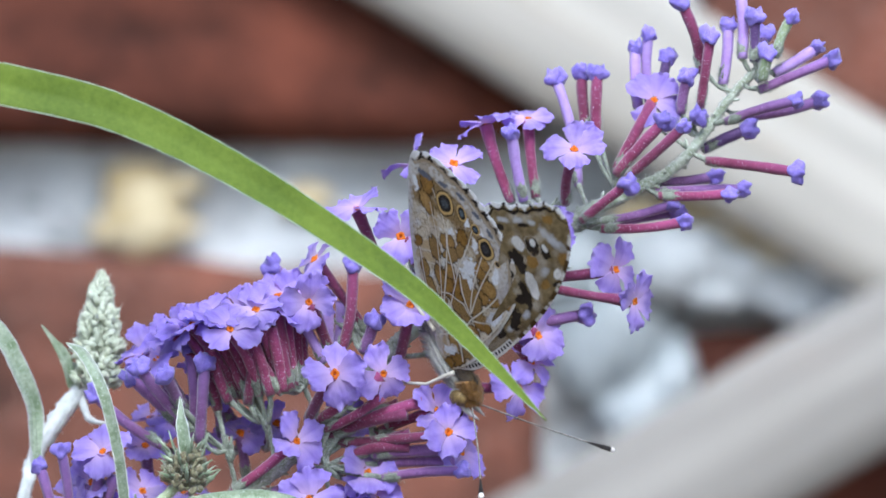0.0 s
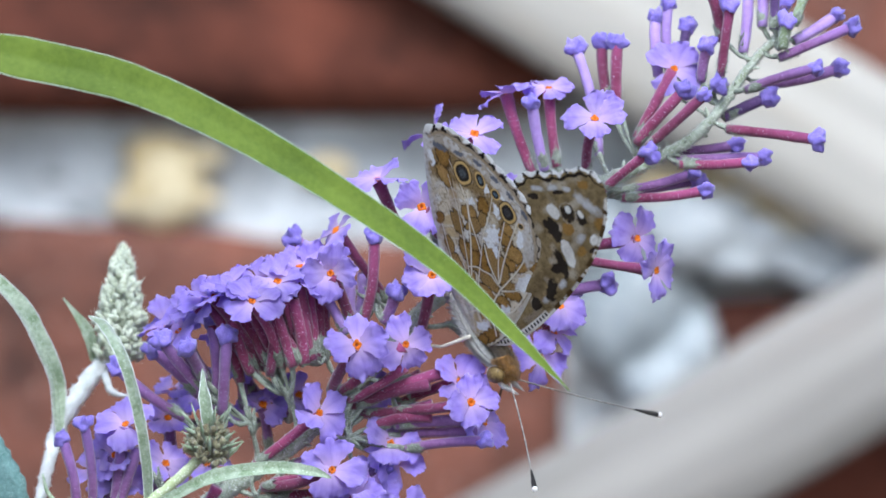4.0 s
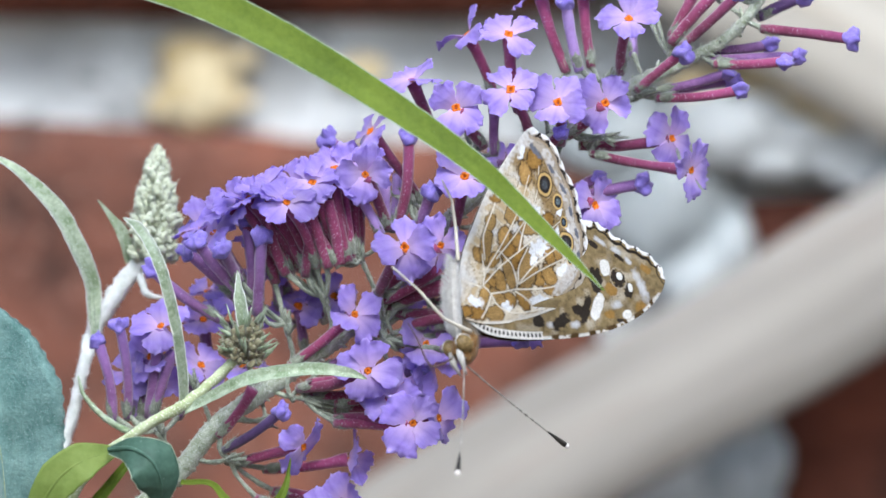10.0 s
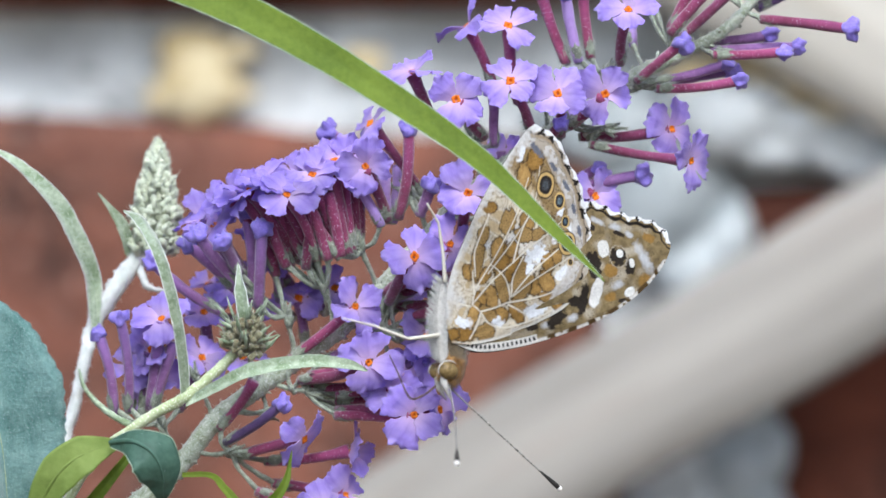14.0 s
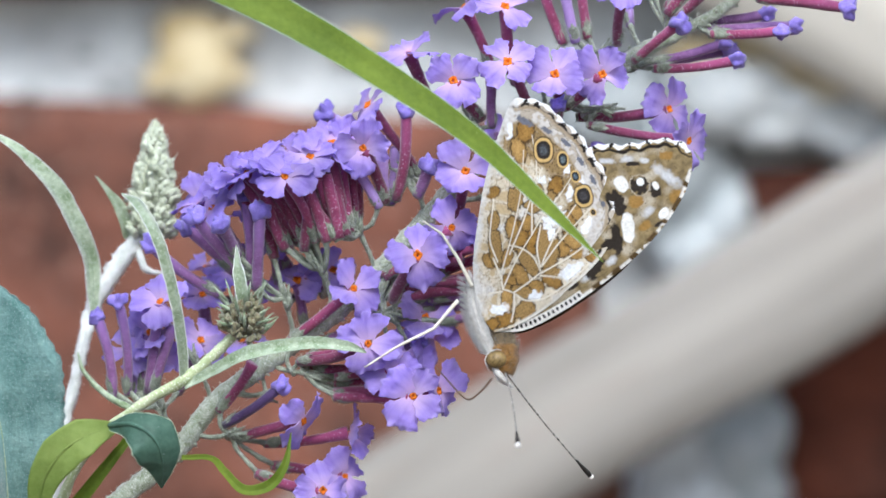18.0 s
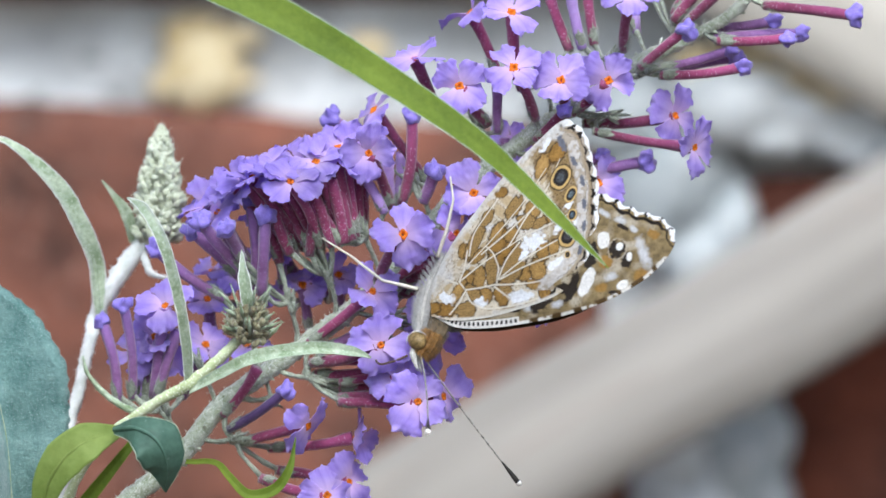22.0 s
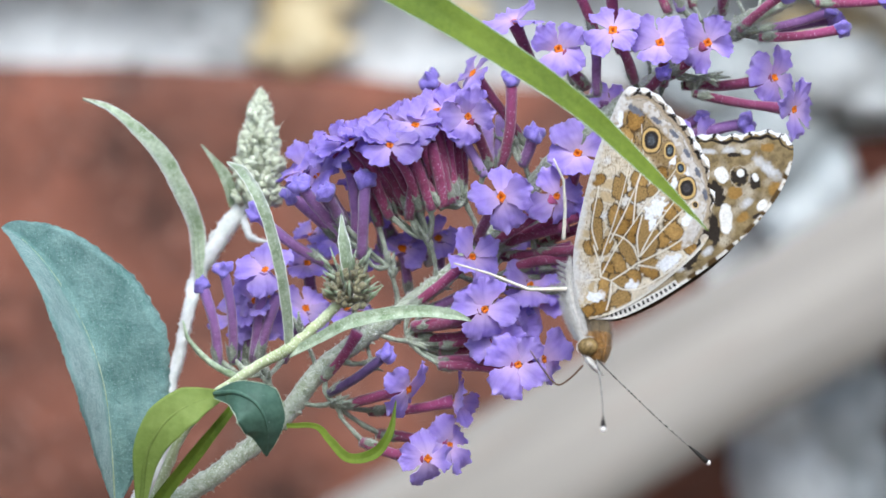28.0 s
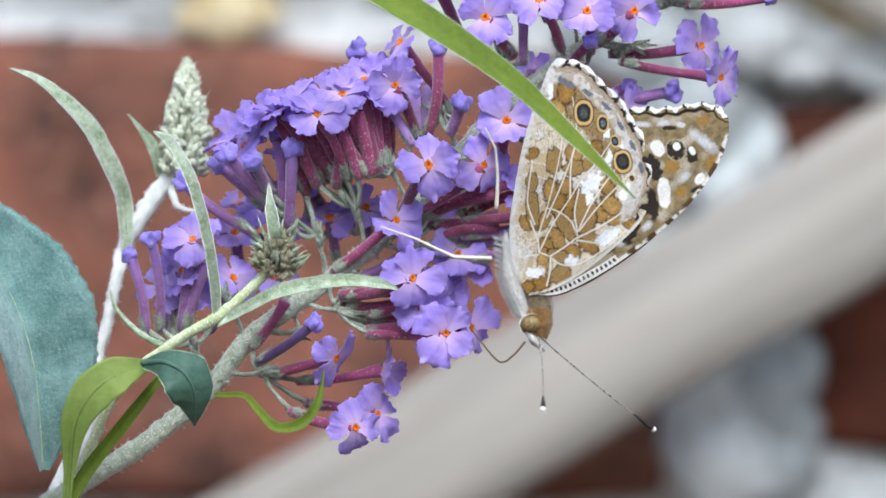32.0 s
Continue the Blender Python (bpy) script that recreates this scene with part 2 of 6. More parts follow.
def blob(radius, stretch=(1, 1, 1), rough=0.15, scale=600.0, seed=0.0, level=2):
    bm = bmesh.new()
    bmesh.ops.create_icosphere(bm, subdivisions=level, radius=1.0)
    for v in bm.verts:
        p = v.co * radius
        k = 1 + rough * noise.noise(p * scale + Vector((seed, seed * 0.7, -seed)))
        v.co = Vector((p.x * stretch[0], p.y * stretch[1], p.z * stretch[2])) * k
    return bm


def merge(target, verts, faces):
    base = len(target[0])
    target[0].extend(verts)
    target[1].extend(tuple(i + base for i in f) for f in faces)


def hairs(target, points, normals, lengths, width, droop=0.3, lean=None):
    """Fine bristles: three-sided spikes."""
    for p, nrm, ln in zip(points, normals, lengths):
        d = Vector(nrm) + Vector((rng.uniform(-1, 1), rng.uniform(-1, 1), rng.uniform(-1, 1))) * droop
        if lean is not None:
            d += Vector(lean)
        d.normalize()
        a = d.orthogonal().normalized()
        b = d.cross(a)
        merge(target, [p + a * width, p - a * width * 0.5 + b * width * 0.87, p - a * width * 0.5 - b * width * 0.87, p + d * ln],
              [(0, 1, 3), (1, 2, 3), (2, 0, 3)])


# ---- the wall behind, with its trellis, and the ground ----
WALL_Y = 1.27       # face of the bricks


def W2(x, z, dy=0.0):
    """A place on the wall from millimetres across and up, as P() counts them at the wall."""
    return Vector((x * MM, WALL_Y + dy, 1.2 + z * MM))


def rough_box(sx, sy, sz, cuts, rough, scale, seed, bevel):
    """A worn block, its corners rounded and its faces uneven."""
    bm = bmesh.new()
    bmesh.ops.create_cube(bm, size=1.0)
    bmesh.ops.subdivide_edges(bm, edges=bm.edges[:], cuts=cuts, use_grid_fill=True)
    for v in bm.verts:
        p = Vector((v.co.x * sx, v.co.y * sy, v.co.z * sz))
        near = [max(0.0, abs(p[i]) - (s / 2 - bevel)) / bevel for i, s in enumerate((sx, sy, sz))]
        out = math.sqrt(sum(n * n for n in near))
        if out > 1:
            for i in range(3):
                if near[i] > 0:
                    over = near[i] / out * bevel
                    p[i] = math.copysign((sx, sy, sz)[i] / 2 - bevel + over, p[i])
        k = noise.noise(p * scale + Vector((seed, -seed, seed * 0.3)))
        v.co = p + p.normalized() * rough * k
    return bm


def build_wall():
    wall = new("wall_north")
    place(wall, None, Matrix.Translation((0, WALL_Y, 0)))
    tagged(wall, "weathered red brick wall with thick uneven grey mortar", kind="structure")
    # mortar bed: an uneven sheet set back behind the brick faces, with a thick body
    nx, nz, x0, x1, z0, z1 = 170, 120, -0.30, 0.30, 1.0, 1.40
    verts, faces = [], []
    for j in range(nz + 1):
        for i in range(nx + 1):
            x, z = x0 + (x1 - x0) * i / nx, z0 + (z1 - z0) * j / nz
            k = noise.fractal(Vector((x, 0, z)) * 45, 0.9, 2.0, 4)
            verts.append((x, WALL_Y + 0.0075 - 0.0035 * k, z))
    for j in range(nz):
        for i in range(nx):
            a = j * (nx + 1) + i
            faces.append((a, a + 1, a + nx + 2, a + nx + 1))
    part_mesh("mortar_face", mesh_from("mortar_face", verts, faces, M_MORTAR), None, wall)
    bm = bmesh.new()
    for sx, sz, cx, cz in ((3.3, 0.94, 0, 0.53), (3.3, 0.86, 0, 1.83), (1.35, 0.4, -0.975, 1.2), (1.35, 0.4, 0.975, 1.2)):
        bmesh.ops.create_cube(bm, size=1.0, matrix=Matrix.Translation((cx, WALL_Y + 0.115, cz)) @ Matrix.Diagonal((sx, 0.21, sz, 1)))
    bmesh.ops.create_cube(bm, size=1.0, matrix=Matrix.Translation((0, WALL_Y + 0.125, 1.2)) @ Matrix.Diagonal((0.598, 0.19, 0.398, 1)))
    part("mortar_core", bm, M_MORTAR, wall, smooth=False)
    # bricks: courses 67 mm high on 14 mm joints; the course at the blossom begins under the wide joint
    shapes = []
    for s in range(8):
        bm = rough_box(0.212, 0.10, 0.067, 9, 0.0022, 38.0, s * 3.7, 0.006)
        mesh = bpy.data.meshes.new("brick")
        for f in bm.faces:
            f.smooth = True
        bm.to_mesh(mesh)
        bm.free()
        mesh.materials.append(M_BRICK if s < 4 else M_BRICK_SHADED)
        shapes.append(mesh)
    low = mesh_from("brick_low", *box_mesh(0.212, 0.10, 0.067), M_BRICK, smooth=False)
    rest = ([], [])
    for row in range(-14, 14):
        z = 1.2 + 0.0217 - 0.0335 + row * 0.0825
        shift = 0.0315 - 0.116 if row % 2 == 0 else 0.0315
        if row == 1:
            shift = 0.148
        for col in range(-7, 8):
            x = shift + col * 0.232
            m = Matrix.Translation((x + rng.uniform(-0.002, 0.002), WALL_Y + 0.05 - (0.005 if row == 1 else 0) + rng.uniform(-0.002, 0.002), z)) @ pose(0, 0, 0, rng.uniform(-1, 1), rng.uniform(-0.4, 0.4), rng.uniform(-0.6, 0.6))
            if abs(row) <= 2 and abs(x) < 0.40:
                # left bricks one course up and those right of the joint: shade painted in
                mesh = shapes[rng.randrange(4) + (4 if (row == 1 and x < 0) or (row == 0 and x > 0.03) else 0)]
                if row == 0 and -0.19 < x < 0:
                    # this brick stands higher towards its outer end, and its lower corner reaches further into the joint
                    mesh = mesh.copy()
                    for v in mesh.vertices:
                        if v.co.z > 0.02:
                            v.co.z += 0.003 * min(1.0, max(0.0, (-0.03 - v.co.x - x) / 0.02))
                        if v.co.x > 0.09:
                            v.co.x += 0.006 * min(1.0, max(0.0, (0.004 - v.co.z) / 0.02))
                if row == 0 and 0.03 < x < 0.2:
                    # this one is worn at its upper edge and its lower corner
                    mesh = mesh.copy()
                    for v in mesh.vertices:
                        v.co.z += -0.0065 * min(1.0, max(0.0, (v.co.z - 0.012) / 0.02)) + 0.007 * min(1.0, max(0.0, (-0.012 - v.co.z) / 0.02))
                        if v.co.x < -0.09:
                            v.co.x += 0.0055 * min(1.0, max(0.0, (0.004 - v.co.z) / 0.02))
                part_mesh("brick", mesh, None, wall, m)
            else:
                merge(rest, [m @ v.co for v in low.vertices], [tuple(p.vertices) for p in low.polygons])
    far = part_mesh("outer_bricks", mesh_from("outer_bricks", *rest, M_BRICK, smooth=False), None, wall)
    tagged(far, kind="stuff")
    # mortar squeezed out over the upright joint and the bed
    for x, z, r, sx, sz in ((31, 13, 9, 1.1, 1.5), (24, 22, 8, 1.6, 0.9), (35, 2, 7, 1.0, 1.3), (38, -14, 6, 0.9, 1.2),
                            (42, 24, 8, 1.4, 0.8), (50, 22.5, 6, 1.5, 0.75), (62, 22, 5.5, 1.6, 0.75), (40, 6, 5, 0.8, 1.4), (56, 19.5, 5, 1.6, 0.8), (67, 16.5, 6.5, 1.3, 1.1), (46, 19.5, 4.5, 1.2, 0.8), (60, 17.5, 4.5, 1.2, 0.9), (33, -27, 8, 1.0, 1.6), (35, -37, 9, 1.1, 1.1), (41, -29, 7, 0.9, 1.3), (43.5, -22, 4.5, 0.9, 1.2), (42, -39, 6, 1.1, 1.0), (46.5, -25, 3.5, 0.8, 1.3), (45.5, -33, 4, 0.9, 1.2)):
        part("mortar_lump", blob(r * MM, (sx, 0.5, sz), 0.45, 170.0, x * 0.37), M_MORTAR if (z > 15 and x > 41) or (z < -20 and x < 40) else M_LIME, wall, Matrix.Translation(W2(x, z, -0.002 if z > 15 and x > 41 else 0.003)))
    for x, z, r, sx, sz in ((-37.5, 31, 5.2, 1.1, 1.0), (-36.5, 27.0, 5.0, 1.2, 0.9), (-39.5, 28, 2.6, 1.0, 1.1), (-34.0, 30.5, 2.5, 0.9, 1.0), (-36, 24.5, 2.4, 1.0, 0.8), (-31, 33, 2.4, 1.2, 0.8), (-42.5, 25.5, 2.2, 0.9, 1.1), (-30.5, 26.5, 1.8, 1.1, 0.8), (46, 27.5, 4.5, 1.6, 0.8), (55, 25, 4.2, 1.5, 0.8), (36, 29, 4, 1.5, 0.75), (41, 23.5, 3, 1.3, 0.8), (-13, 31, 3.0, 1.3, 0.8), (44, 33, 3.5, 1.8, 0.7)):
        part("lichen_patch", blob(r * MM, (sx, 0.4, sz), 0.5, 420.0, x), M_LICHEN, wall, Matrix.Translation(W2(x, z, 0.0042 if x < 0 else -0.0035)), "sandy yellow lichen crust")
    return wall


def box_mesh(sx, sy, sz):
    v = [(x * sx / 2, y * sy / 2, z * sz / 2) for z in (-1, 1) for y in (-1, 1) for x in (-1, 1)]
    return v, [(0, 2, 3, 1), (4, 5, 7, 6), (0, 1, 5, 4), (2, 6, 7, 3), (0, 4, 6, 2), (1, 3, 7, 5)]


def build_trellis():
    """Two crossed grey slats on the wall."""
    trellis = new("trellis")
    place(trellis, None, Matrix.Translation((0.06, 1.256, 1.2)))
    tagged(trellis, "weathered grey wooden trellis slats crossing before a brick wall", "trellis")
    y = 1.252
    for (x0, z0, x1, z1, w, dy) in ((-332.5, 257.5, 302.3, -101.3, 23.6, 0.0095), (-332.5, -227.3, 332.5, 161.7, 21.4, 0.0)):
        a, b = Vector((x0 * MM, y + dy, 1.2 + z0 * MM)), Vector((x1 * MM, y + dy, 1.2 + z1 * MM))
        d = b - a
        bm = rough_box(d.length, 0.008, w * MM, 3, 0.0, 1.0, 0, 0.0015)
        bmesh.ops.subdivide_edges(bm, edges=[e for e in bm.edges if abs(e.verts[0].co.x - e.verts[1].co.x) > 0.05], cuts=24)
        for v in bm.verts:
            v.co.z += 0.0006 * noise.noise(v.co * 30)
            v.co.y += 0.0005 * noise.noise(v.co * 60 + Vector((5, 1, 2)))
        m = Matrix.Translation((a + b) / 2) @ Matrix.Rotation(-math.atan2(d.z, d.x), 4, "Y")
        part("slat", bm, M_WOOD_PALE if dy else M_WOOD, trellis, m)
        # blocks that hold the slat off the wall near its ends
        for s in (0.04, 0.96):
            p = a + d * s
            gap = WALL_Y - (y + dy + 0.004)
            part("mounting_block", rough_box(0.03, gap, w * MM * 0.8, 1, 0.0, 1.0, 0, 0.001), M_WOOD, trellis,
                 Matrix.Translation((p.x, WALL_Y - gap / 2, p.z)) @ Matrix.Rotation(-math.atan2(d.z, d.x), 4, "Y"))


def build_ground():
    n = 60
    verts = [((i / n - 0.5) * 240, (j / n - 0.5) * 240, -0.02 + 0.02 * noise.noise(Vector((i, j, 0)) * 0.7)) for j in range(n + 1) for i in range(n + 1)]
    faces = [(j * (n + 1) + i, j * (n + 1) + i + 1, (j + 1) * (n + 1) + i + 1, (j + 1) * (n + 1) + i) for j in range(n) for i in range(n)]
    ground = part_mesh("ground", mesh_from("ground", verts, faces, M_GROUND), None, None)
    tagged(ground, "dark garden soil in front of the wall", kind="structure")


build_wall()
build_trellis()
build_ground()


# ---- the butterfly bush: one flowering branch, its side shoots and leaves ----
AXIS = spline([P(-130, 30, -300), P(-95, 10, -120), P(-66, 2, -55), P(-52.5, 0, -38.1), P(-48.6, 0, -34.4), P(-41.5, 0, -30.1), P(-35.7, 0, -25.9),
               P(-31.2, 0, -22.0), P(-26.7, 0, -16.3), P(-21.5, 0, -12.4), P(-16.3, 0, -8.6), P(-11.2, 0, -4.7), P(-4.7, 1, 2.4), P(1.7, 1, 9.4),
               P(10.2, 1, 15.9), P(16.6, 1, 20.5), P(21.7, 1, 23.5), P(26.8, 1, 26.0), P(31.2, 1, 28.5), P(34.4, 1, 32.1), P(38.1, 1, 37.4), P(41.3, 1, 40.7), P(42.6, 1, 42.6)], 200)
FORKS = []          # foot on the branch and tip of each flowering fork
for i in range(64, 142, 8):
    along = (AXIS[i + 1] - AXIS[i - 1]).normalized()
    up = Vector((0, 1, 0)).cross(along).normalized() * (-1 if along.x > 0 else 1)
    up = up if up.z > 0 else -up
    reach = 0.0048 if i < 130 else 0.0022
    FORKS.append((AXIS[i], AXIS[i] + up * reach + along * 0.0024 + Vector((0, -0.001, 0))))
    FORKS.append((AXIS[i + 3], AXIS[i + 3] - up * reach * 0.7 + along * 0.003 + Vector((0, -0.001, 0))))
NODES = [tip for _, tip in FORKS] + AXIS[140:200:3]
plant = new("butterfly_bush")
ROOT = Vector((-0.16, 1.06, 0.0))
place(plant, None, Matrix.Translation(ROOT))
tagged(plant, "butterfly bush branch with lilac florets, woolly stems and narrow leaves", "shrub")


def stem_part(name, curve, radii_mm, material, rough=0.25, sides=10, parent=None, label="", wool=12):
    verts, faces = tube(curve, [r * MM for r in radii_mm], sides, rough, 1400.0)
    skin = ([], [])
    merge(skin, verts, faces)
    pts, nrm = [], []
    for _ in range(len(curve) * wool):
        i = rng.randrange(len(verts))
        pts.append(verts[i] + Vector((rng.uniform(-1, 1), rng.uniform(-1, 1), rng.uniform(-1, 1))) * 0.00015)
        nrm.append((verts[i] - curve[i // sides]).normalized())
    hairs(skin, pts, nrm, [rng.uniform(0.12, 0.4) * MM for _ in pts], 0.022 * MM, 0.7)
    verts, faces = skin
    return part_mesh(name, mesh_from(name, verts, faces, material), None, parent or plant, None, label)


def leaf(name, curve_pts, half_mm, material, facing=(0, -1, 0), fold=14.0, twist=(0.0, 0.0), edge=None, rib=None, label="", n=70, wave=0.05,
         teeth=0.0, rib_mm=0.35, parent=None, edge_mm=0.06):
    """A blade along its midrib: folded at the rib, wavy at the edge, with a body of its own."""
    curve = spline(curve_pts, n)
    across = 12
    top, bottom, faces = [], [], []
    ribs, rims = [], ([], [])
    for i, c in enumerate(curve):
        t = (curve[min(i + 1, n)] - curve[max(i - 1, 0)]).normalized()
        f = Matrix.Rotation(radians(twist[0] + (twist[1] - twist[0]) * i / n), 3, t) @ Vector(facing)
        side = t.cross(f).normalized()
        nrm = side.cross(t).normalized()
        w = max(ease(half_mm, i / n) * MM, 1e-5)
        ribs.append(c - nrm * 0.00005)
        for k in range(across + 1):
            u = k / across * 2 - 1
            ww = w * (1 + wave * noise.noise(c * 260 + Vector((u > 0, 3, 1)))) * (1 + teeth * (abs(u) > 0.9) * math.sin(i * 2.4))
            lift = abs(u) * math.tan(radians(fold)) * ww + wave * w * 1.5 * u * u * noise.noise(c * 180 + Vector((u, 0, 7)))
            p = c + side * u * ww + nrm * lift
            p += nrm * 0.00012 * noise.noise(p * 900)
            top.append(p)
            bottom.append(p - nrm * (0.00022 * (1.15 - u * u)))
    m = across + 1
    nv = len(top)
    for i in range(n):
        for k in range(across):
            a = i * m + k
            faces.append((a, a + m, a + m + 1, a + 1))
            faces.append((nv + a, nv + a + 1, nv + a + m + 1, nv + a + m))
        for k in (0, across):
            a = i * m + k
            q = (a, a + m, nv + a + m, nv + a)
            faces.append(q if k else q[::-1])
    blade = part_mesh(name, mesh_from(name, top + bottom, faces, material), None, parent or plant, None, label)
    if rib:
        verts, fs = tube(ribs[:-1], [rib_mm * MM, rib_mm * 0.6 * MM, rib_mm * 0.15 * MM], 6)
        part_mesh("midrib", mesh_from("midrib", verts, fs, rib), None, blade)
    if edge:
        for k in (0, across):
            verts, fs = tube([top[i * m + k] for i in range(n)], [edge_mm * MM, edge_mm * MM, edge_mm * 0.6 * MM], 6, 0.6, 2500.0)
            merge(rims, verts, fs)
        part_mesh("woolly_edge", mesh_from("woolly_edge", *rims, edge), None, blade)
    return blade


# -- florets --
def petal_mesh(seed, length=3.7, width=3.4):
    """A rounded lobe on a narrow claw, its rim finely nibbled and ruffled: base at the origin, along +x, face up."""
    r = random.Random(seed)
    nu, nv = 14, 36
    top, bot, faces = [], [], []
    ph = [r.uniform(0, 6.28) for _ in range(6)]
    cup, roll, skew = r.uniform(-0.15, 0.45), r.uniform(-0.8, 0.3), r.uniform(-0.16, 0.16)
    notch = r.uniform(0.02, 0.10)
    for i in range(nu + 1):
        s = (i / nu) ** 0.85
        rise = min(1.0, s / 0.66)
        wide = 0.38 + 0.62 * rise * rise * (3 - 2 * rise)
        if s > 0.72:
            wide = math.sqrt(1 - 0.55 * ((s - 0.72) / 0.28) ** 2)
        for k in range(nv + 1):
            u = k / nv * 2 - 1
            x = length * s * (1 - 0.15 * u * u * s - notch * s * math.exp(-(u - 0.25 * math.sin(ph[0])) ** 2 * 14) + 0.05 * s * math.sin(u * 3.4 + ph[0]))
            y = width / 2 * wide * u + skew * x * s
            out = max(abs(u), (s - 0.5) * 2) ** 5
            a = math.atan2(y, x - 0.55 * length)
            nib = 1 + out * (0.055 * math.sin(a * 8 + ph[1]) + 0.040 * math.sin(a * 15 + ph[2]) + 0.026 * math.sin(a * 27 + ph[4]))
            x, y = 0.55 * length + (x - 0.55 * length) * (nib if s > 0.35 else 1), y * nib
            z = 0.20 * math.sin(s * 3.0) + roll * s ** 2.4 + cup * u * u * s * 1.2
            z += out * s * s * (0.20 * math.sin(a * 5 + ph[3]) + 0.15 * math.sin(a * 11 + ph[5]))
            z += s * 0.34 * noise.noise(Vector((x * 0.8, y * 0.8, seed * 3.1))) + s * 0.12 * noise.noise(Vector((x * 2.2, y * 2.2, seed * 1.7)))
            top.append(Vector((x, y, z)) * MM)
            bot.append(Vector((x, y, z - 0.10 * (1.1 - s))) * MM)
    m, off = nv + 1, len(top)
    for i in range(nu):
        for k in range(nv):
            a = i * m + k
            faces += [(a, a + m, a + m + 1, a + 1), (off + a, off + a + 1, off + a + m + 1, off + a + m)]
        for k in (0, nv):
            a = i * m + k
            q = (a, a + m, off + a + m, off + a)
            faces.append(q if k else q[::-1])
    for k in range(nv):
        a = nu * m + k
        faces.append((a, a + 1, off + a + 1, off + a)[::-1])
    return mesh_from("petal", top + bot, faces, M_PETAL)


def throat_mesh():
    """The small orange star in the middle of the face, with a dark mouth."""
    verts, faces, sides = [], [], 16
    for r, z in ((0.56, 0.10), (0.40, 0.22), (0.20, 0.02), (0.10, -0.5)):
        for k in range(sides):
            a = 2 * math.pi * k / sides
            rr = r * (1 + 0.22 * math.cos(4 * a) * (r > 0.3))
            verts.append(Vector((rr * math.cos(a), rr * math.sin(a), z)) * MM)
    for i in range(3):
        for k in range(sides):
            k2 = (k + 1) % sides
            faces.append((i * sides + k, i * sides + k2, (i + 1) * sides + k2, (i + 1) * sides + k))
    faces.append(tuple(range(3 * sides, 4 * sides)))
    return mesh_from("throat", verts, faces, M_THROAT)


def knob_mesh(seed):
    """A closed bud: four lobes folded over one another on a swelling."""
    bm = blob(0.94 * MM, (1, 1, 0.85), 0.55, 1500.0, seed, 3)
    for v in bm.verts:
        a = math.atan2(v.co.y, v.co.x)
        k = 1 + 0.22 * math.cos(4 * a + seed) * max(0.0, v.co.z / MM + 0.3) + 0.12 * math.cos(2 * a + seed * 3)
        v.co = Vector((v.co.x * k, v.co.y * k, v.co.z * (1 + 0.30 * math.cos(4 * a + seed) * (v.co.z > 0))))
    mesh = bpy.data.meshes.new("bud_head")
    for f in bm.faces:
        f.smooth = True
    bm.to_mesh(mesh)
    bm.free()
    mesh.materials.append(M_KNOB)
    return mesh


def calyx_mesh(seed):
    """A woolly four-toothed cup at the foot of the tube, with its wool."""
    r = random.Random(seed)
    target = ([], [])
    sides, rings = 12, 7
    verts, faces = [], []
    for i in range(rings):
        s = i / (rings - 1)
        for k in range(sides):
            a = 2 * math.pi * k / sides
            tooth = (0.5 + 0.5 * math.cos(4 * a)) * 0.9 * s ** 3
            rad = 0.38 + 0.30 * math.sin(s * 2.2) + 0.08 * r.uniform(-1, 1)
            verts.append(Vector((rad * math.cos(a), rad * math.sin(a), -0.3 + 2.4 * s + tooth)) * MM)
    for i in range(rings - 1):
        for k in range(sides):
            k2 = (k + 1) % sides
            faces.append((i * sides + k, i * sides + k2, (i + 1) * sides + k2, (i + 1) * sides + k))
    faces.append(tuple(range(sides))[::-1])
    merge(target, verts, faces)
    pts = [verts[r.randrange(len(verts))] for _ in range(190)]
    hairs(target, pts, [Vector((p.x, p.y, 0.0004)).normalized() for p in pts], [r.uniform(0.25, 0.7) * MM for _ in pts], 0.03 * MM, 0.6)
    return mesh_from("calyx", *target, M_CALYX)


PETALS = [petal_mesh(s * 5 + 1, 3.05 + 0.18 * (s % 3), 3.35 + 0.22 * (s % 4)) for s in range(10)]
THROAT = throat_mesh()
KNOBS = [knob_mesh(s * 1.3) for s in range(4)]
CALYXES = [calyx_mesh(s) for s in range(4)]


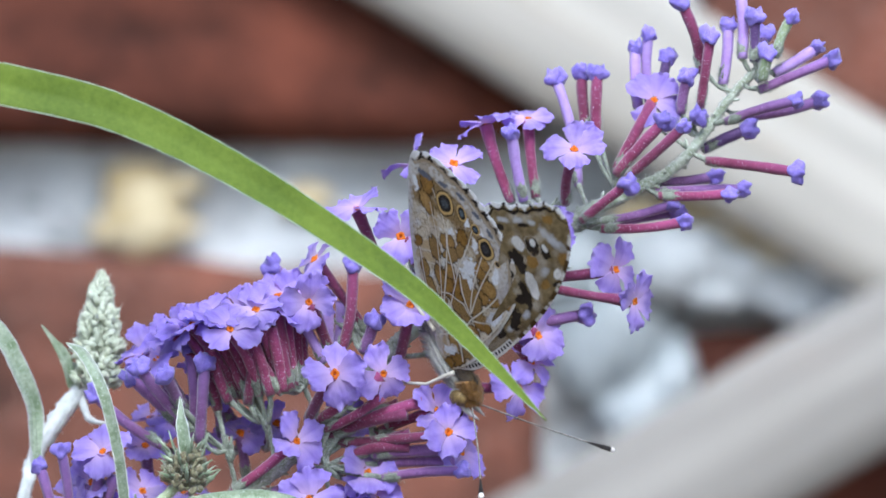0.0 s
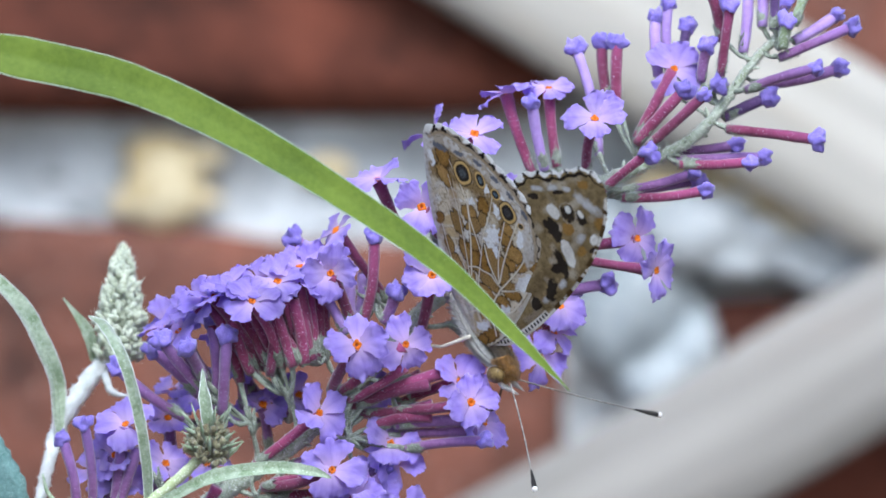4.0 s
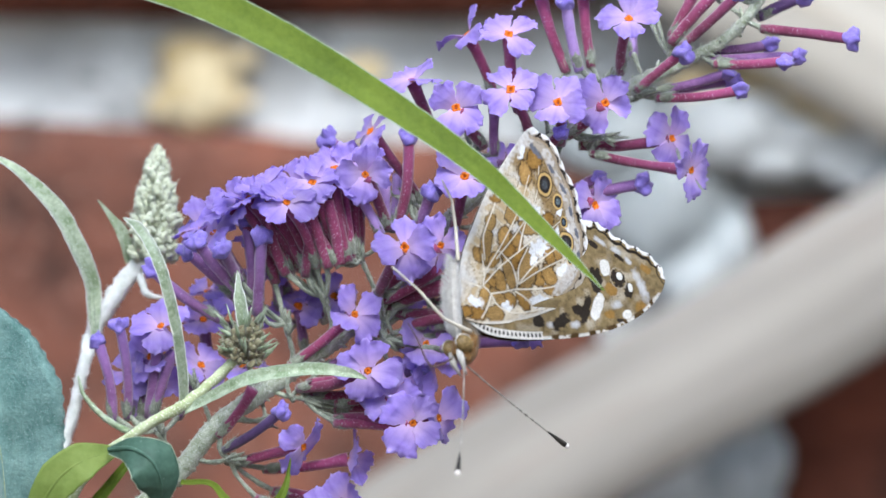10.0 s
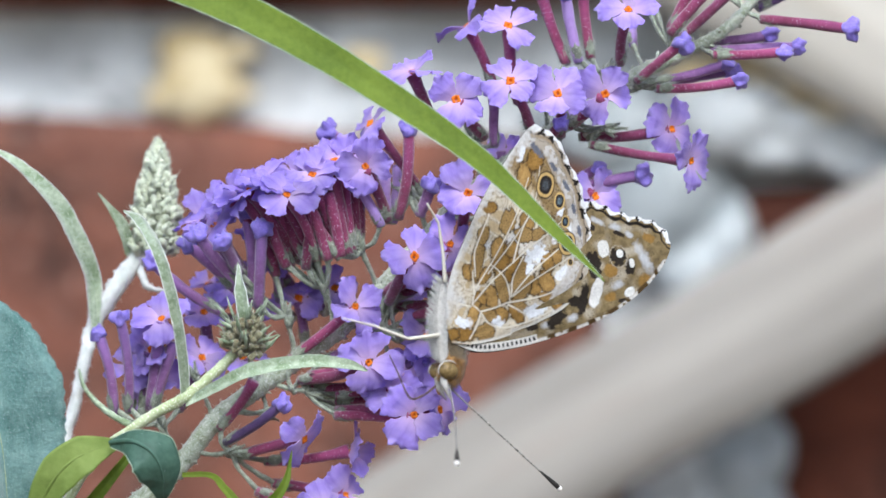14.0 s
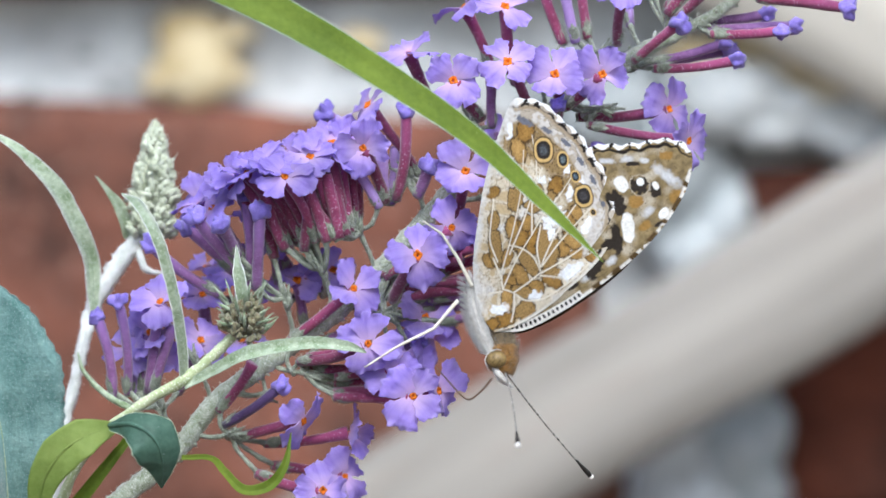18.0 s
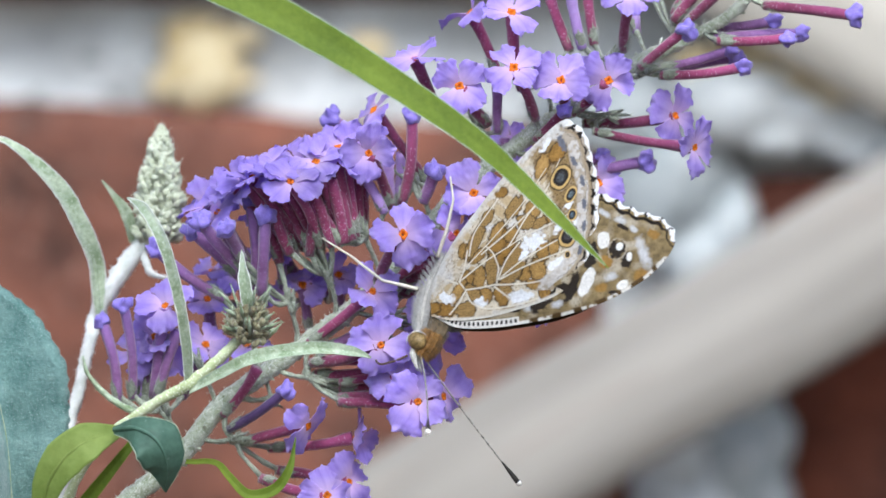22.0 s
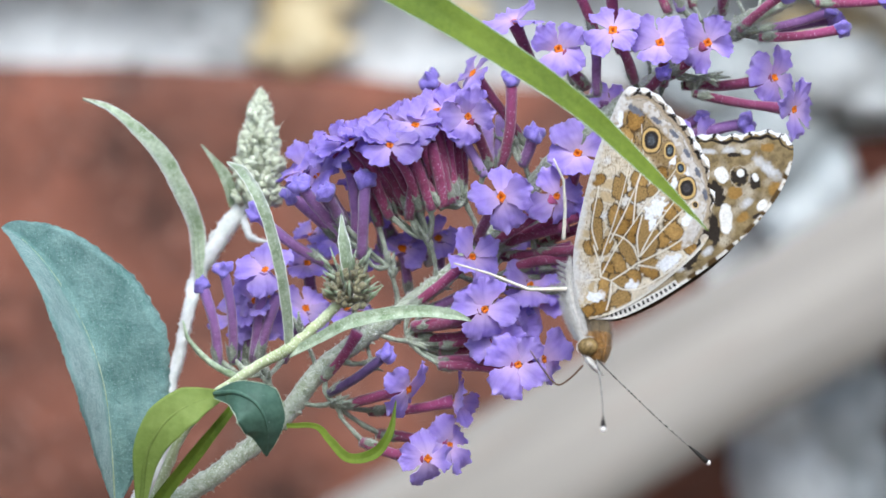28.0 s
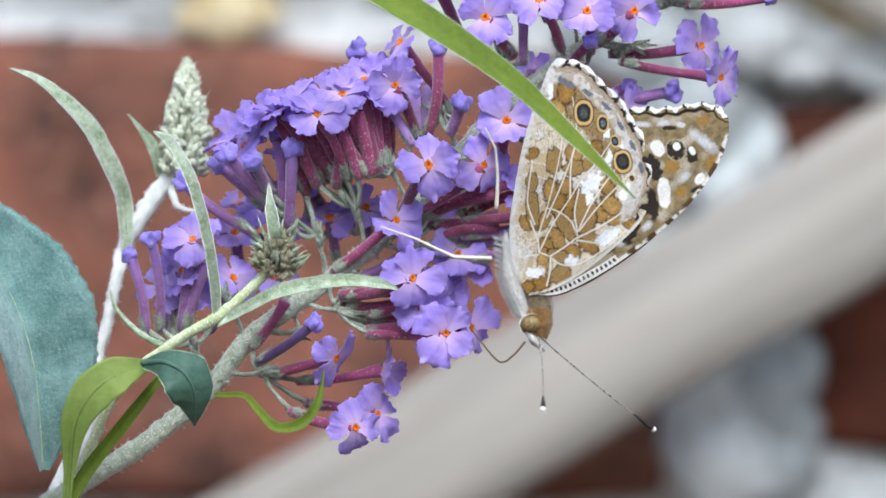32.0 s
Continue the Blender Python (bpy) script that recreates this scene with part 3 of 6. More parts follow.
def corolla_tube(base, mouth, tone, flare):
    """The slender tube of a floret with its calyx and stalk, hung on the branch. Returns it with its end's direction."""
    d = mouth - base
    length = d.length
    rot = frame_to(d)
    m = Matrix.Translation(base) @ rot
    bend = rng.uniform(-0.05, 0.05) * length
    bend2 = rng.uniform(-0.05, 0.05) * length
    curve = [Vector((bend * math.sin(math.pi * s), bend2 * math.sin(math.pi * s), s * length)) for s in [i / 9 for i in range(10)]]
    k = rng.uniform(0.9, 1.12)
    verts, faces = tube(curve, [0.55 * MM * k, 0.60 * MM * k, 0.60 * MM * k, 0.64 * MM * k, flare * MM], 9, 0.12, 1500.0)
    target = ([], [])
    merge(target, verts, faces)
    pts = [verts[rng.randrange(9, len(verts))] for _ in range(60)]
    hairs(target, pts, [Vector((p.x, p.y, 0.0002)).normalized() for p in pts], [rng.uniform(0.12, 0.3) * MM for _ in pts], 0.02 * MM, 0.5)
    ob = part_mesh("floret", mesh_from("floret", *target, M_TUBE[tone]), None, plant, m)
    cal = min(1.0, length / MM / 7)
    part_mesh("calyx", CALYXES[rng.randrange(4)], None, ob, m @ Matrix.Rotation(rng.uniform(0, 6), 4, "Z") @ Matrix.Diagonal((0.86, 0.86, cal * 0.82, 1)))
    # stalk to the fork it grows from
    foot = min(NODES, key=lambda c: (c - base).length)
    if 0.0012 < (foot - base).length < (0.012 if base.x > 0.0 else 0.008):
        inv = m.inverted()
        mid = (foot + base) / 2 + d.normalized() * -0.0006
        c = spline([inv @ foot, inv @ mid, inv @ (base + d * 0.05)], 8)
        verts, faces = tube(c, [0.30 * MM, 0.24 * MM, 0.34 * MM], 7, 0.6, 1600.0)
        part_mesh("stalk", mesh_from("stalk", verts, faces, M_CALYX), None, ob, m)
    return ob, m, length


def open_floret(bx, bd, bz, mx, md, mz, tone, aim, spin, size=1.0):
    """A floret in flower: aim is the way its face looks, spin the turn of its first lobe."""
    base, mouth = P(bx, bd, bz), P(mx, md, mz)
    d = (mouth - base).normalized()
    ob, m, length = corolla_tube(base, mouth - d * 0.0003, tone, 0.8)
    nrm = (Vector(aim).normalized() + Vector((rng.uniform(-1, 1), 0, rng.uniform(-1, 1))) * 0.08).normalized()
    f = Matrix.Translation(mouth) @ frame_to(nrm, (0, 0.15, 1)) @ Matrix.Rotation(radians(spin), 4, "Z")
    k = rng.uniform(0.72, 1.02)
    part_mesh("throat", THROAT, None, ob, f @ Matrix.Diagonal((k, k, k, 1)))
    for k in range(4):
        s = size * rng.uniform(0.92, 1.1)
        g = f @ Matrix.Rotation(math.pi / 2 * k + rng.uniform(-0.22, 0.22), 4, "Z") @ Matrix.Translation((0.0004, 0, 0.0001)) \
            @ Matrix.Rotation(radians(rng.uniform(-38, 26)), 4, "Y") @ Matrix.Rotation(radians(rng.uniform(-24, 24)), 4, "X")
        part_mesh("petal", PETALS[rng.randrange(10)], None, ob, g @ Matrix.Diagonal((s, s * rng.uniform(0.9, 1.12), s, 1)))
    return ob


def bud(bx, bd, bz, mx, md, mz, tone):
    base, mouth = P(bx, bd, bz), P(mx, md, mz)
    ob, m, length = corolla_tube(base, mouth, tone, 0.62)
    f = Matrix.Translation(mouth) @ frame_to(mouth - base) @ Matrix.Rotation(rng.uniform(0, 6), 4, "Z")
    s = rng.uniform(0.95, 1.25)
    part_mesh("bud_head", KNOBS[rng.randrange(4)], None, ob, f @ Matrix.Diagonal((s, s, s * 1.05, 1)))


def bare_tube(bx, bd, bz, mx, md, mz, tone):
    corolla_tube(P(bx, bd, bz), P(mx, md, mz), tone, 0.75)


# -- stems --
stem_part("stem", spline([ROOT, ROOT + Vector((0.01, -0.01, 0.4)), P(-160, 30, -420), P(-130, 30, -300)], 40), [5, 4.2, 3.5], M_STEM)
stem_part("branch", AXIS, [3.5, 1.4, 1.2, 1.12, 1.08, 1.05, 1.0, 1.0, 0.95, 0.8, 0.62, 0.5, 0.4], M_STEM, 0.3, 12, None, "woolly grey-green flowering branch", 70)
stem_part("side_shoot", spline([P(-70, 6, -78), P(-46.4, 9, -28.9), P(-44.8, 10, -22.1), P(-43.7, 11, -17.9), P(-42.6, 11, -13.7), P(-41.7, 11, -9.5), P(-40.7, 12, -5.7), P(-38.8, 12, -2.2), P(-36.5, 12, 1.1), P(-34.9, 12.5, 3.3), P(-34.0, 13, 5.2)], 74),
          [1.5, 0.95, 0.75, 0.68, 0.68, 0.70, 0.78, 0.95, 1.1, 0.95, 0.7, 0.3], M_WHITE_STEM, 0.4, 14, None, "white felted side shoot", 40)
stem_part("side_twig", spline([P(-46, -2, -31.5), P(-41.5, -6, -22.0), P(-35.7, -8, -17.0), P(-30.2, -9, -13.7), P(-26.0, -9, -10.1), P(-23.4, -9, -7.6)], 40),
          [0.68, 0.62, 0.58, 0.68, 0.6, 0.55], M_TWIG, 0.45)
stem_part("tendril", spline([P(-36.5, -7, -17.0), P(-38.6, -7, -15.9), P(-40.2, -7, -14.6), P(-41.8, -7, -12.7), P(-42.4, -7, -10.7)], 20), [0.4, 0.35, 0.12], M_YOUNG)
stem_part("tendril", spline([P(-35.6, 12, 1.2), P(-34.9, 11, -0.8), P(-34.0, 11, -1.5), P(-32.4, 11, -1.7)], 16), [0.5, 0.4, 0.15], M_WHITE_STEM)
stem_part("leaf_twig", spline([P(-90, -20, -30), P(-80, -24, 10), P(-72, -24, 36), P(-62.4, -24, 39.9)], 24), [1.6, 1.2, 0.8], M_STEM)
stem_part("leaf_twig", spline([P(-118, 24, -250), P(-104, -4, -120), P(-90, -20, -30)], 24), [2.4, 1.8, 1.6], M_STEM)

# -- leaves --
leaf("leaf", [P(-62.4, -24, 39.9), P(-45.6, -24, 36.7), P(-32.6, -24, 33.7), P(-19.6, -24, 27.9), P(-6.6, -24, 20.2), P(3.2, -24, 13.3), P(11.1, -24, 5.9), P(17.5, -24, -0.4)],
     [1.2, 2.45, 2.3, 2.0, 1.65, 1.3, 0.82, 0.05], M_LEAF, (0.1, -1, 0.35), 10, (6, -6), M_LEAF_EDGE, None, "long narrow bright green leaf arching across the blossom", 110, 0.03)
leaf("leaf", [P(-40.6, 11, -6.2), P(-40.8, 11, -3.4), P(-41.0, 11, -0.8), P(-41.8, 10, 1.7), P(-43.1, 9, 4.4), P(-45.0, 8, 7.7), P(-47.6, 7, 10.7), P(-50.7, 7, 13.3), P(-53.8, 8, 14.7)],
     [0.5, 0.85, 1.0, 1.15, 1.25, 1.3, 1.05, 0.6, 0.05], M_YOUNG, (0.25, -1, 0.2), 26, (10, 35), M_WHITE_STEM, M_YOUNG, "", 60, edge_mm=0.07)
leaf("leaf", [P(-36.7, 12, 2.4), P(-37.7, 11, 5.7), P(-40.3, 10, 9.4)], [0.5, 0.8, 0.05], M_YOUNG, (0.2, -1, 0.2), 25, (0, 20), None, None, "", 30)
leaf("leaf", [P(-30.2, -9, -13.7), P(-30.4, -11, -9.8), P(-31.3, -13, -4.0), P(-33.1, -14, 2.4), P(-35.3, -12, 6.3), P(-37.4, -10, 7.5)],
     [0.5, 0.6, 0.68, 0.75, 0.75, 0.1], M_YOUNG, (0.3, -1, 0.1), -30, (0, 25), M_WHITE_STEM, None, "", 60, edge_mm=0.06)
leaf("leaf", [P(-30.2, -9, -14.6), P(-26.7, -11, -12.7), P(-22.8, -13, -10.8), P(-16.4, -14, -9.7), P(-11.8, -13, -10.0), P(-9.5, -12, -10.7)],
     [0.45, 0.65, 0.78, 0.72, 0.55, 0.08], M_YOUNG, (0, -1, 0.6), 22, (0, 20), M_LEAF_EDGE, None, "", 60)
leaf("leaf", [P(-50.2, -9, -31.1), P(-50.6, -11, -24.4), P(-51.2, -12, -19.2), P(-52.5, -13, -14.2), P(-54.9, -13, -8.9), P(-58.1, -13, -4.1), P(-61.2, -12, -1.0), P(-63.1, -11, -0.0)],
     [0.6, 3.6, 5.5, 6.3, 5.6, 3.6, 1.4, 0.05], M_GLAUCOUS, (0.38, -0.92, 0.12), 46, (0, 4), M_GLAUCOUS, M_YOUNG, "broad blue-green felted leaf folded along its midrib", 80, 0.05, 0.02, 0.2)
leaf("leaf", [P(-47.8, -10, -38.8), P(-47.2, -12, -31.7), P(-46.5, -14, -25.9), P(-44.5, -15, -22.4), P(-41.7, -15, -20.3), P(-37.9, -13, -19.1)],
     [0.4, 0.6, 1.6, 2.4, 2.2, 0.5], M_LEAF_LIGHT, (0.0, -1, 0.1), 5, (0, 0), None, M_LEAF_LIGHT, "yellow-green curled young leaf", 50)
leaf("leaf", [P(-49.3, -10, -38.7), P(-45.4, -10, -31.7), P(-40.9, -11, -25.9), P(-36.7, -11, -20.6)], [0.7, 0.8, 0.75, 0.5], M_LEAF, (0.1, -1, 0.2), 25, (0, 0), None, None, "", 40)
leaf("leaf", [P(-38.8, -15, -19.0), P(-36.2, -18, -18.9), P(-33.9, -19, -20.3), P(-32.8, -18, -22.8), P(-32.8, -15, -26.2)],
     [0.5, 1.9, 3.1, 2.6, 0.1], M_DARK_LEAF, (0.15, -1, 0.25), -12, (0, -10), M_LEAF_EDGE, M_DARK_LEAF, "dark green leaf tip folded over", 50, edge_mm=0.045)
leaf("leaf", [P(-30.6, -4, -22.7), P(-27.3, -5, -22.8), P(-25.7, -7, -24.3), P(-23.5, -8, -26.4), P(-20.6, -8, -25.9), P(-18.8, -8, -23.4), P(-18.1, -7, -19.8)],
     [0.3, 0.35, 0.45, 0.6, 0.65, 0.45, 0.05], M_LEAF, (0.1, -1, 0.5), 25, (0, 10), None, None, "", 50)
leaf("leaf", [P(-23.3, -10, -6.6), P(-23.6, -11, -4.0), P(-23.9, -11, -1.5), P(-24.3, -10, 1.6)], [0.5, 0.75, 0.7, 0.05], M_YOUNG, (0.2, -1, 0.1), -30, (0, 20), M_WHITE_STEM, None, "", 36, 0.2, edge_mm=0.06)


def bud_cone(name, foot, tip, r0, count, label, material):
    """A young flower head: many small woolly buds in rings on a short cone."""
    axis = tip - foot
    target = ([], [])
    rot = frame_to(axis).to_3x3()
    for k in range(count):
        s = (k + 0.5) / count
        a = k * 2.399963 + rng.uniform(-0.5, 0.5)
        r = r0 * (1 - s) ** 0.55 * (0.6 + 0.7 * math.sin(min(1.0, s * 3 + 0.35) * math.pi / 2)) * 0.72 * (0.92 + 0.14 * math.sin(s * 24 + math.sin(a * 2)))
        p = foot + axis * s + rot @ Vector((math.cos(a) * r, math.sin(a) * r, 0))
        bm = blob((0.36 - 0.12 * s) * MM * rng.uniform(0.4, 1.6), (1, 1, rng.uniform(1.1, 2.3)), 1.2, 2600.0, k * 0.7, 1)
        q = frame_to(axis.normalized() * 0.7 + (p - (foot + axis * s)) * 400).to_3x3()
        merge(target, [p + q @ v.co for v in bm.verts], [tuple(v.index for v in f.verts) for f in bm.faces])
        bm.free()
    tops = [target[0][rng.randrange(len(target[0]))] for _ in range(count * 6)]
    hairs(target, tops, [(p - foot).normalized() for p in tops], [rng.uniform(0.3, 0.9) * MM for _ in tops], 0.028 * MM, 0.9)
    core = tube([foot, foot + axis * 0.5, tip - axis * 0.04], [r0 * 0.55, r0 * 0.4, r0 * 0.1], 8)
    merge(target, *core)
    return part_mesh(name, mesh_from(name, *target, material), None, plant, None, label)


bud_cone("young_flower_head", P(-33.9, 12, 2.6), P(-33.6, 13, 15.2), 3.2 * MM, 620, "pale green woolly unopened flower head", M_SHOOT)
bud_cone("young_flower_head", P(-24.0, -9, -8.0), P(-22.4, -10.5, -4.6), 2.9 * MM, 190, "brown and grey-green cluster of tiny woolly buds", M_BUDS)


def bract_tuft(foot, count, spread):
    """Pointed woolly bracts that stand round a young cluster of buds."""
    target = ([], [])
    for k in range(count):
        a = k * 2.399963
        lift = rng.uniform(0.1, 1.0)
        d = Vector((math.cos(a) * (1.1 - lift * 0.6), math.sin(a) * 0.8 - 0.25, lift)).normalized()
        b = foot + Vector((math.cos(a), math.sin(a) * 0.7, rng.uniform(-0.6, 1.6))) * spread * MM * rng.uniform(0.3, 0.9)
        ln = rng.uniform(1.3, 2.7) * MM
        bend = Vector((0, 0, rng.uniform(0.05, 0.35))) * ln
        merge(target, *tube([b, b + d * ln * 0.5 + bend * 0.4, b + d * ln + bend], [0.16 * MM, 0.22 * MM, 0.05 * MM], 7, 0.5, 1500.0))
    pts = [target[0][rng.randrange(len(target[0]))] for _ in range(count * 14)]
    hairs(target, pts, [Vector((rng.uniform(-1, 1), -0.5, rng.uniform(-1, 1))) for _ in pts], [rng.uniform(0.2, 0.5) * MM for _ in pts], 0.025 * MM, 0.5)
    part_mesh("bract_tuft", mesh_from("bract_tuft", *target, M_YOUNG), None, plant, None, "grey-green pointed woolly bracts")


bract_tuft(P(-23.4, -9.5, -7.4), 40, 2.3)


def scales(count):
    """Small woolly bracts and tufts along the flowering part of the branch."""
    target = ([], [])
    for k in range(count):
        i = min(rng.randrange(62, 196), rng.randrange(62, 196))
        c = AXIS[i]
        t = (AXIS[i + 1] - AXIS[i - 1]).normalized()
        a = rng.uniform(0, 6.28)
        o = t.orthogonal().normalized()
        o = Matrix.Rotation(a, 3, t) @ o
        r = rng.uniform(0.5, 1.2) * MM
        bm = blob(rng.uniform(0.14, 0.34) * MM, (0.7, 0.7, rng.uniform(1.4, 2.8)), 0.5, 1500.0, k * 0.31, 1)
        q = frame_to(t * 0.8 + o).to_3x3()
        merge(target, [c + o * r + q @ v.co for v in bm.verts], [tuple(v.index for v in f.verts) for f in bm.faces])
        bm.free()
    tagged(part_mesh("bract_wool", mesh_from("bract_wool", *target, M_STEM), None, plant), kind="stuff")


scales(190)


def woolly_fork(foot, tip):
    """A short woolly side branch from which florets fan out, with its bracts."""
    d = (tip - foot).normalized()
    target = ([], [])
    curve = spline([foot, (foot + tip) / 2 + Vector((0.0004, 0, -0.0004)), tip], 10)
    merge(target, *tube(curve, [0.34 * MM, 0.25 * MM, 0.32 * MM], 8, 0.5, 1500.0))
    for _ in range(8):
        q = d * 1.3 + Vector((rng.uniform(-1, 1), rng.uniform(-1, 1), rng.uniform(-1, 1))) * 0.7
        p = curve[rng.randrange(8, 11)]
        merge(target, *tube([p, p + q * 0.0006, p + q * 0.0013], [0.20 * MM, 0.30 * MM, 0.10 * MM], 6, 0.6, 1700.0))
    pts = [target[0][rng.randrange(len(target[0]))] for _ in range(330)]
    hairs(target, pts, [Vector((rng.uniform(-1, 1), -0.4, rng.uniform(-1, 1))) for _ in pts], [rng.uniform(0.2, 0.7) * MM for _ in pts], 0.025 * MM, 0.5)
    part_mesh("flower_fork", mesh_from("flower_fork", *target, M_CALYX), None, plant)


for foot, tip in FORKS:
    woolly_fork(foot, tip)

# -- florets, from the tip of the branch to its foot --
bud(41.0, 0, 37.8, 49.3, 0, 41.5, "d")
bud(42.6, 2, 39.7, 47.4, 4, 42.7, "p")
bud(37.2, 0, 34.1, 45.2, -2, 36.7, "d")
bud(39.8, 4, 34.8, 47.8, 5, 36.7, "d")
bud(34.7, 3, 30.9, 39.8, 4, 33.3, "k")
bud(35.1, 0, 29.6, 45.4, -2, 28.5, "m")
bud(29.3, 3, 26.9, 36.1, 4, 27.8, "d")
bud(29.3, 1, 25.9, 39.3, 3, 26.4, "d")
bud(29.7, -1, 25.5, 37.8, -2, 25.9, "m")
bud(23.0, 1, 22.3, 31.3, 2, 24.5, "d")
bud(23.3, 0, 21.6, 32.8, -2, 22.6, "m")
bud(23.3, 3, 21.9, 31.8, 5, 23.7, "d")
bud(21.0, -1, 22.5, 26.2, -5, 26.8, "m")
bud(26.1, -1, 27.5, 32.4, -4, 33.4, "m")
bud(24.8, 0, 27.8, 30.2, -2, 34.0, "m")
open_floret(24.8, 1, 28.4, 29.0, 2, 36.4, "m", (0.1, -0.8, 0.5), 60)
bud(27.2, 4, 35.5, 26.8, 5, 42.3, "p")
bud(28.5, 5, 36.2, 28.2, 5, 43.9, "p")
bud(29.9, 4, 35.6, 30.5, 5, 41.4, "k")
bud(32.1, 2, 35.0, 32.8, 1, 39.2, "d")
bud(33.4, 2, 34.1, 34.1, 0, 34.8, "d")
bud(34.3, 0, 35.7, 35.3, -2, 43.8, "m")
bud(34.5, 1, 39.6, 31.9, 0, 47.6, "m")
bud(36.8, 3, 38.3, 37.3, 4, 45.1, "p")
bud(39.0, 1, 41.3, 38.5, 2, 49.3, "p")
bud(40.3, 0, 41.0, 40.3, 0, 46.1, "k")
bud(41.6, 3, 40.3, 41.3, 5, 44.2, "k")
open_floret(19.1, 0, 24.4, 20.0, -5, 30.6, "m", (0.0, -0.82, 0.55), 88)
bud(20.6, 5, 26.4, 17.7, 6, 38.7, "p")
bud(21.5, 5, 32.2, 20.7, 6, 39.4, "m")
bud(22.5, 4, 32.2, 22.5, 4, 39.3, "m")
open_floret(13.0, 1, 24.4, 9.8, 2, 33.4, "m", (-0.3, -0.3, 0.9), 60)
open_floret(15.8, 2, 25.0, 14.7, 3, 34.0, "m", (0.0, -0.35, 0.95), 20, 0.8)
bud(14.4, 0, 24.6, 12.8, -2, 32.4, "p")
open_floret(14.6, 2, 16.1, 25.0, 2, 17.0, "m", (0.6, -0.75, 0.3), 60)
open_floret(15.8, 0, 15.2, 27.2, -1, 13.4, "m", (0.7, -0.65, -0.2), 75)
bud(12.0, 3, 10.0, 16.7, 3, 12.5, "d")
bud(12.7, 2, 9.7, 21.7, 2, 11.8, "d")
open_floret(11.4, 1, 11.2, 16.3, 1, 9.3, "m", (0.65, -0.65, 0.3), 70)
open_floret(11.1, 2, 10.2, 15.6, 2, 6.4, "m", (0.65, -0.65, 0.2), 30)
open_floret(9.0, 2, 3.2, 14.2, 1, 3.2, "m", (0.6, -0.7, 0.2), 80)
bud(42.7, 0, 41.6, 44.5, 0, 46.2, "g")
bud(41.3, -1, 39.0, 41.9, -2, 42.0, "g")
# the shelf of florets on the upper side of the branch
open_floret(-7.3, 0, 6.4, -9.9, -4, 12.6, "m", (0.05, -0.95, 0.25), 85)
open_floret(-11.7, -1, 3.4, -13.7, -3, 12.2, "m", (-0.05, -0.7, 0.7), 55)
open_floret(-15.3, -2, 1.9, -18.8, -6, 9.3, "m", (0.05, -0.8, 0.58), 50)
open_floret(-15.9, 1, 1.7, -21.7, -2, 10.9, "m", (-0.25, -0.6, 0.72), 70)
open_floret(-18.2, 0, 1.1, -23.8, -2, 9.3, "m", (-0.6, -0.5, 0.6), 20)
open_floret(-22.7, 2, -1.2, -27.1, 1, 5.8, "d", (-0.55, -0.5, 0.6), 40)
open_floret(-12.4, 3, 3.7, -17.8, 2, 11.6, "m", (-0.1, -0.55, 0.8), 10, 0.82)
open_floret(-11.7, 3, 3.7, -15.5, 3, 12.4, "m", (0.0, -0.5, 0.8), 30, 0.82)
open_floret(-3.0, 2, 9.0, -9.3, 0, 17.5, "m", (-0.55, -0.45, 0.5), 150)
bud(-8.5, 4, 11.4, -14.2, 4, 16.7, "d")
bud(-6.1, -1, 6.7, -5.0, -3, 16.9, "m")
bare_tube(-16.6, -2, 0.9, -16.1, -3, 9.3, "m")
bare_tube(-18.8, -1, 1.1, -21.3, -2, 7.9, "m")
bare_tube(-12.2, -2, 2.4, -14.8, -2, 9.8, "m")
bare_tube(-11.7, -3, 2.6, -13.5, -2, 10.4, "m")
bare_tube(-11.3, -2, 3.0, -12.4, -1, 11.2, "m")
bare_tube(-12.8, -3, 2.2, -17.6, -3, 8.6, "m")
bare_tube(-16.7, -1, 1.9, -18.8, -1, 7.2, "m")
bare_tube(-8.0, -1, 5.8, -10.8, -1, 10.4, "p")
bare_tube(-7.3, 2, 6.6, -7.7, 1, 11.4, "p")
bare_tube(-6.8, 3, 6.2, -6.1, 2, 12.7, "p")
bare_tube(-10.9, 0, 3.4, -11.3, 0, 11.1, "m")
# buds at the outer end of the shelf
bud(-22.0, -2, -3.6, -21.6, -3, 5.4, "d")
bud(-22.8, 0, -3.1, -23.5, 0, 7.2, "d")
bud(-23.8, -1, -1.2, -29.0, -4, 4.8, "d")
bud(-24.2, -2, 0.3, -26.1, -5, 3.9, "d")
bud(-24.6, 1, -1.5, -30.1, 0, 3.6, "d")
bud(-26.2, 1, -4.1, -34.1, 1, 1.5, "d")
# florets behind the branch
open_floret(-18.2, 7, -1.2, -20.6, 8, 2.2, "d", (-0.3, -0.25, 0.85), 20, 0.85)
open_floret(-25.9, 8, -2.4, -27.8, 9, -1.0, "d", (-0.3, -0.25, 0.85), 60, 0.85)
open_floret(-24.6, 8, -5.0, -28.0, 9, -4.4, "d", (-0.3, -0.25, 0.85), 10, 0.85)
open_floret(-15.9, 6, 2.4, -18.0, 7, 4.3, "d", (-0.3, -0.25, 0.85), 40, 0.85)
open_floret(-11.7, 7, -1.8, -13.5, 8, -1.5, "d", (-0.3, -0.25, 0.85), 0, 0.85)
open_floret(-17.8, 7, -4.7, -19.4, 8, -3.9, "d", (-0.3, -0.25, 0.85), 50, 0.85)
open_floret(-20.7, 6, 4.6, -18.8, 7, 6.6, "d", (-0.3, -0.25, 0.85), 30, 0.85)
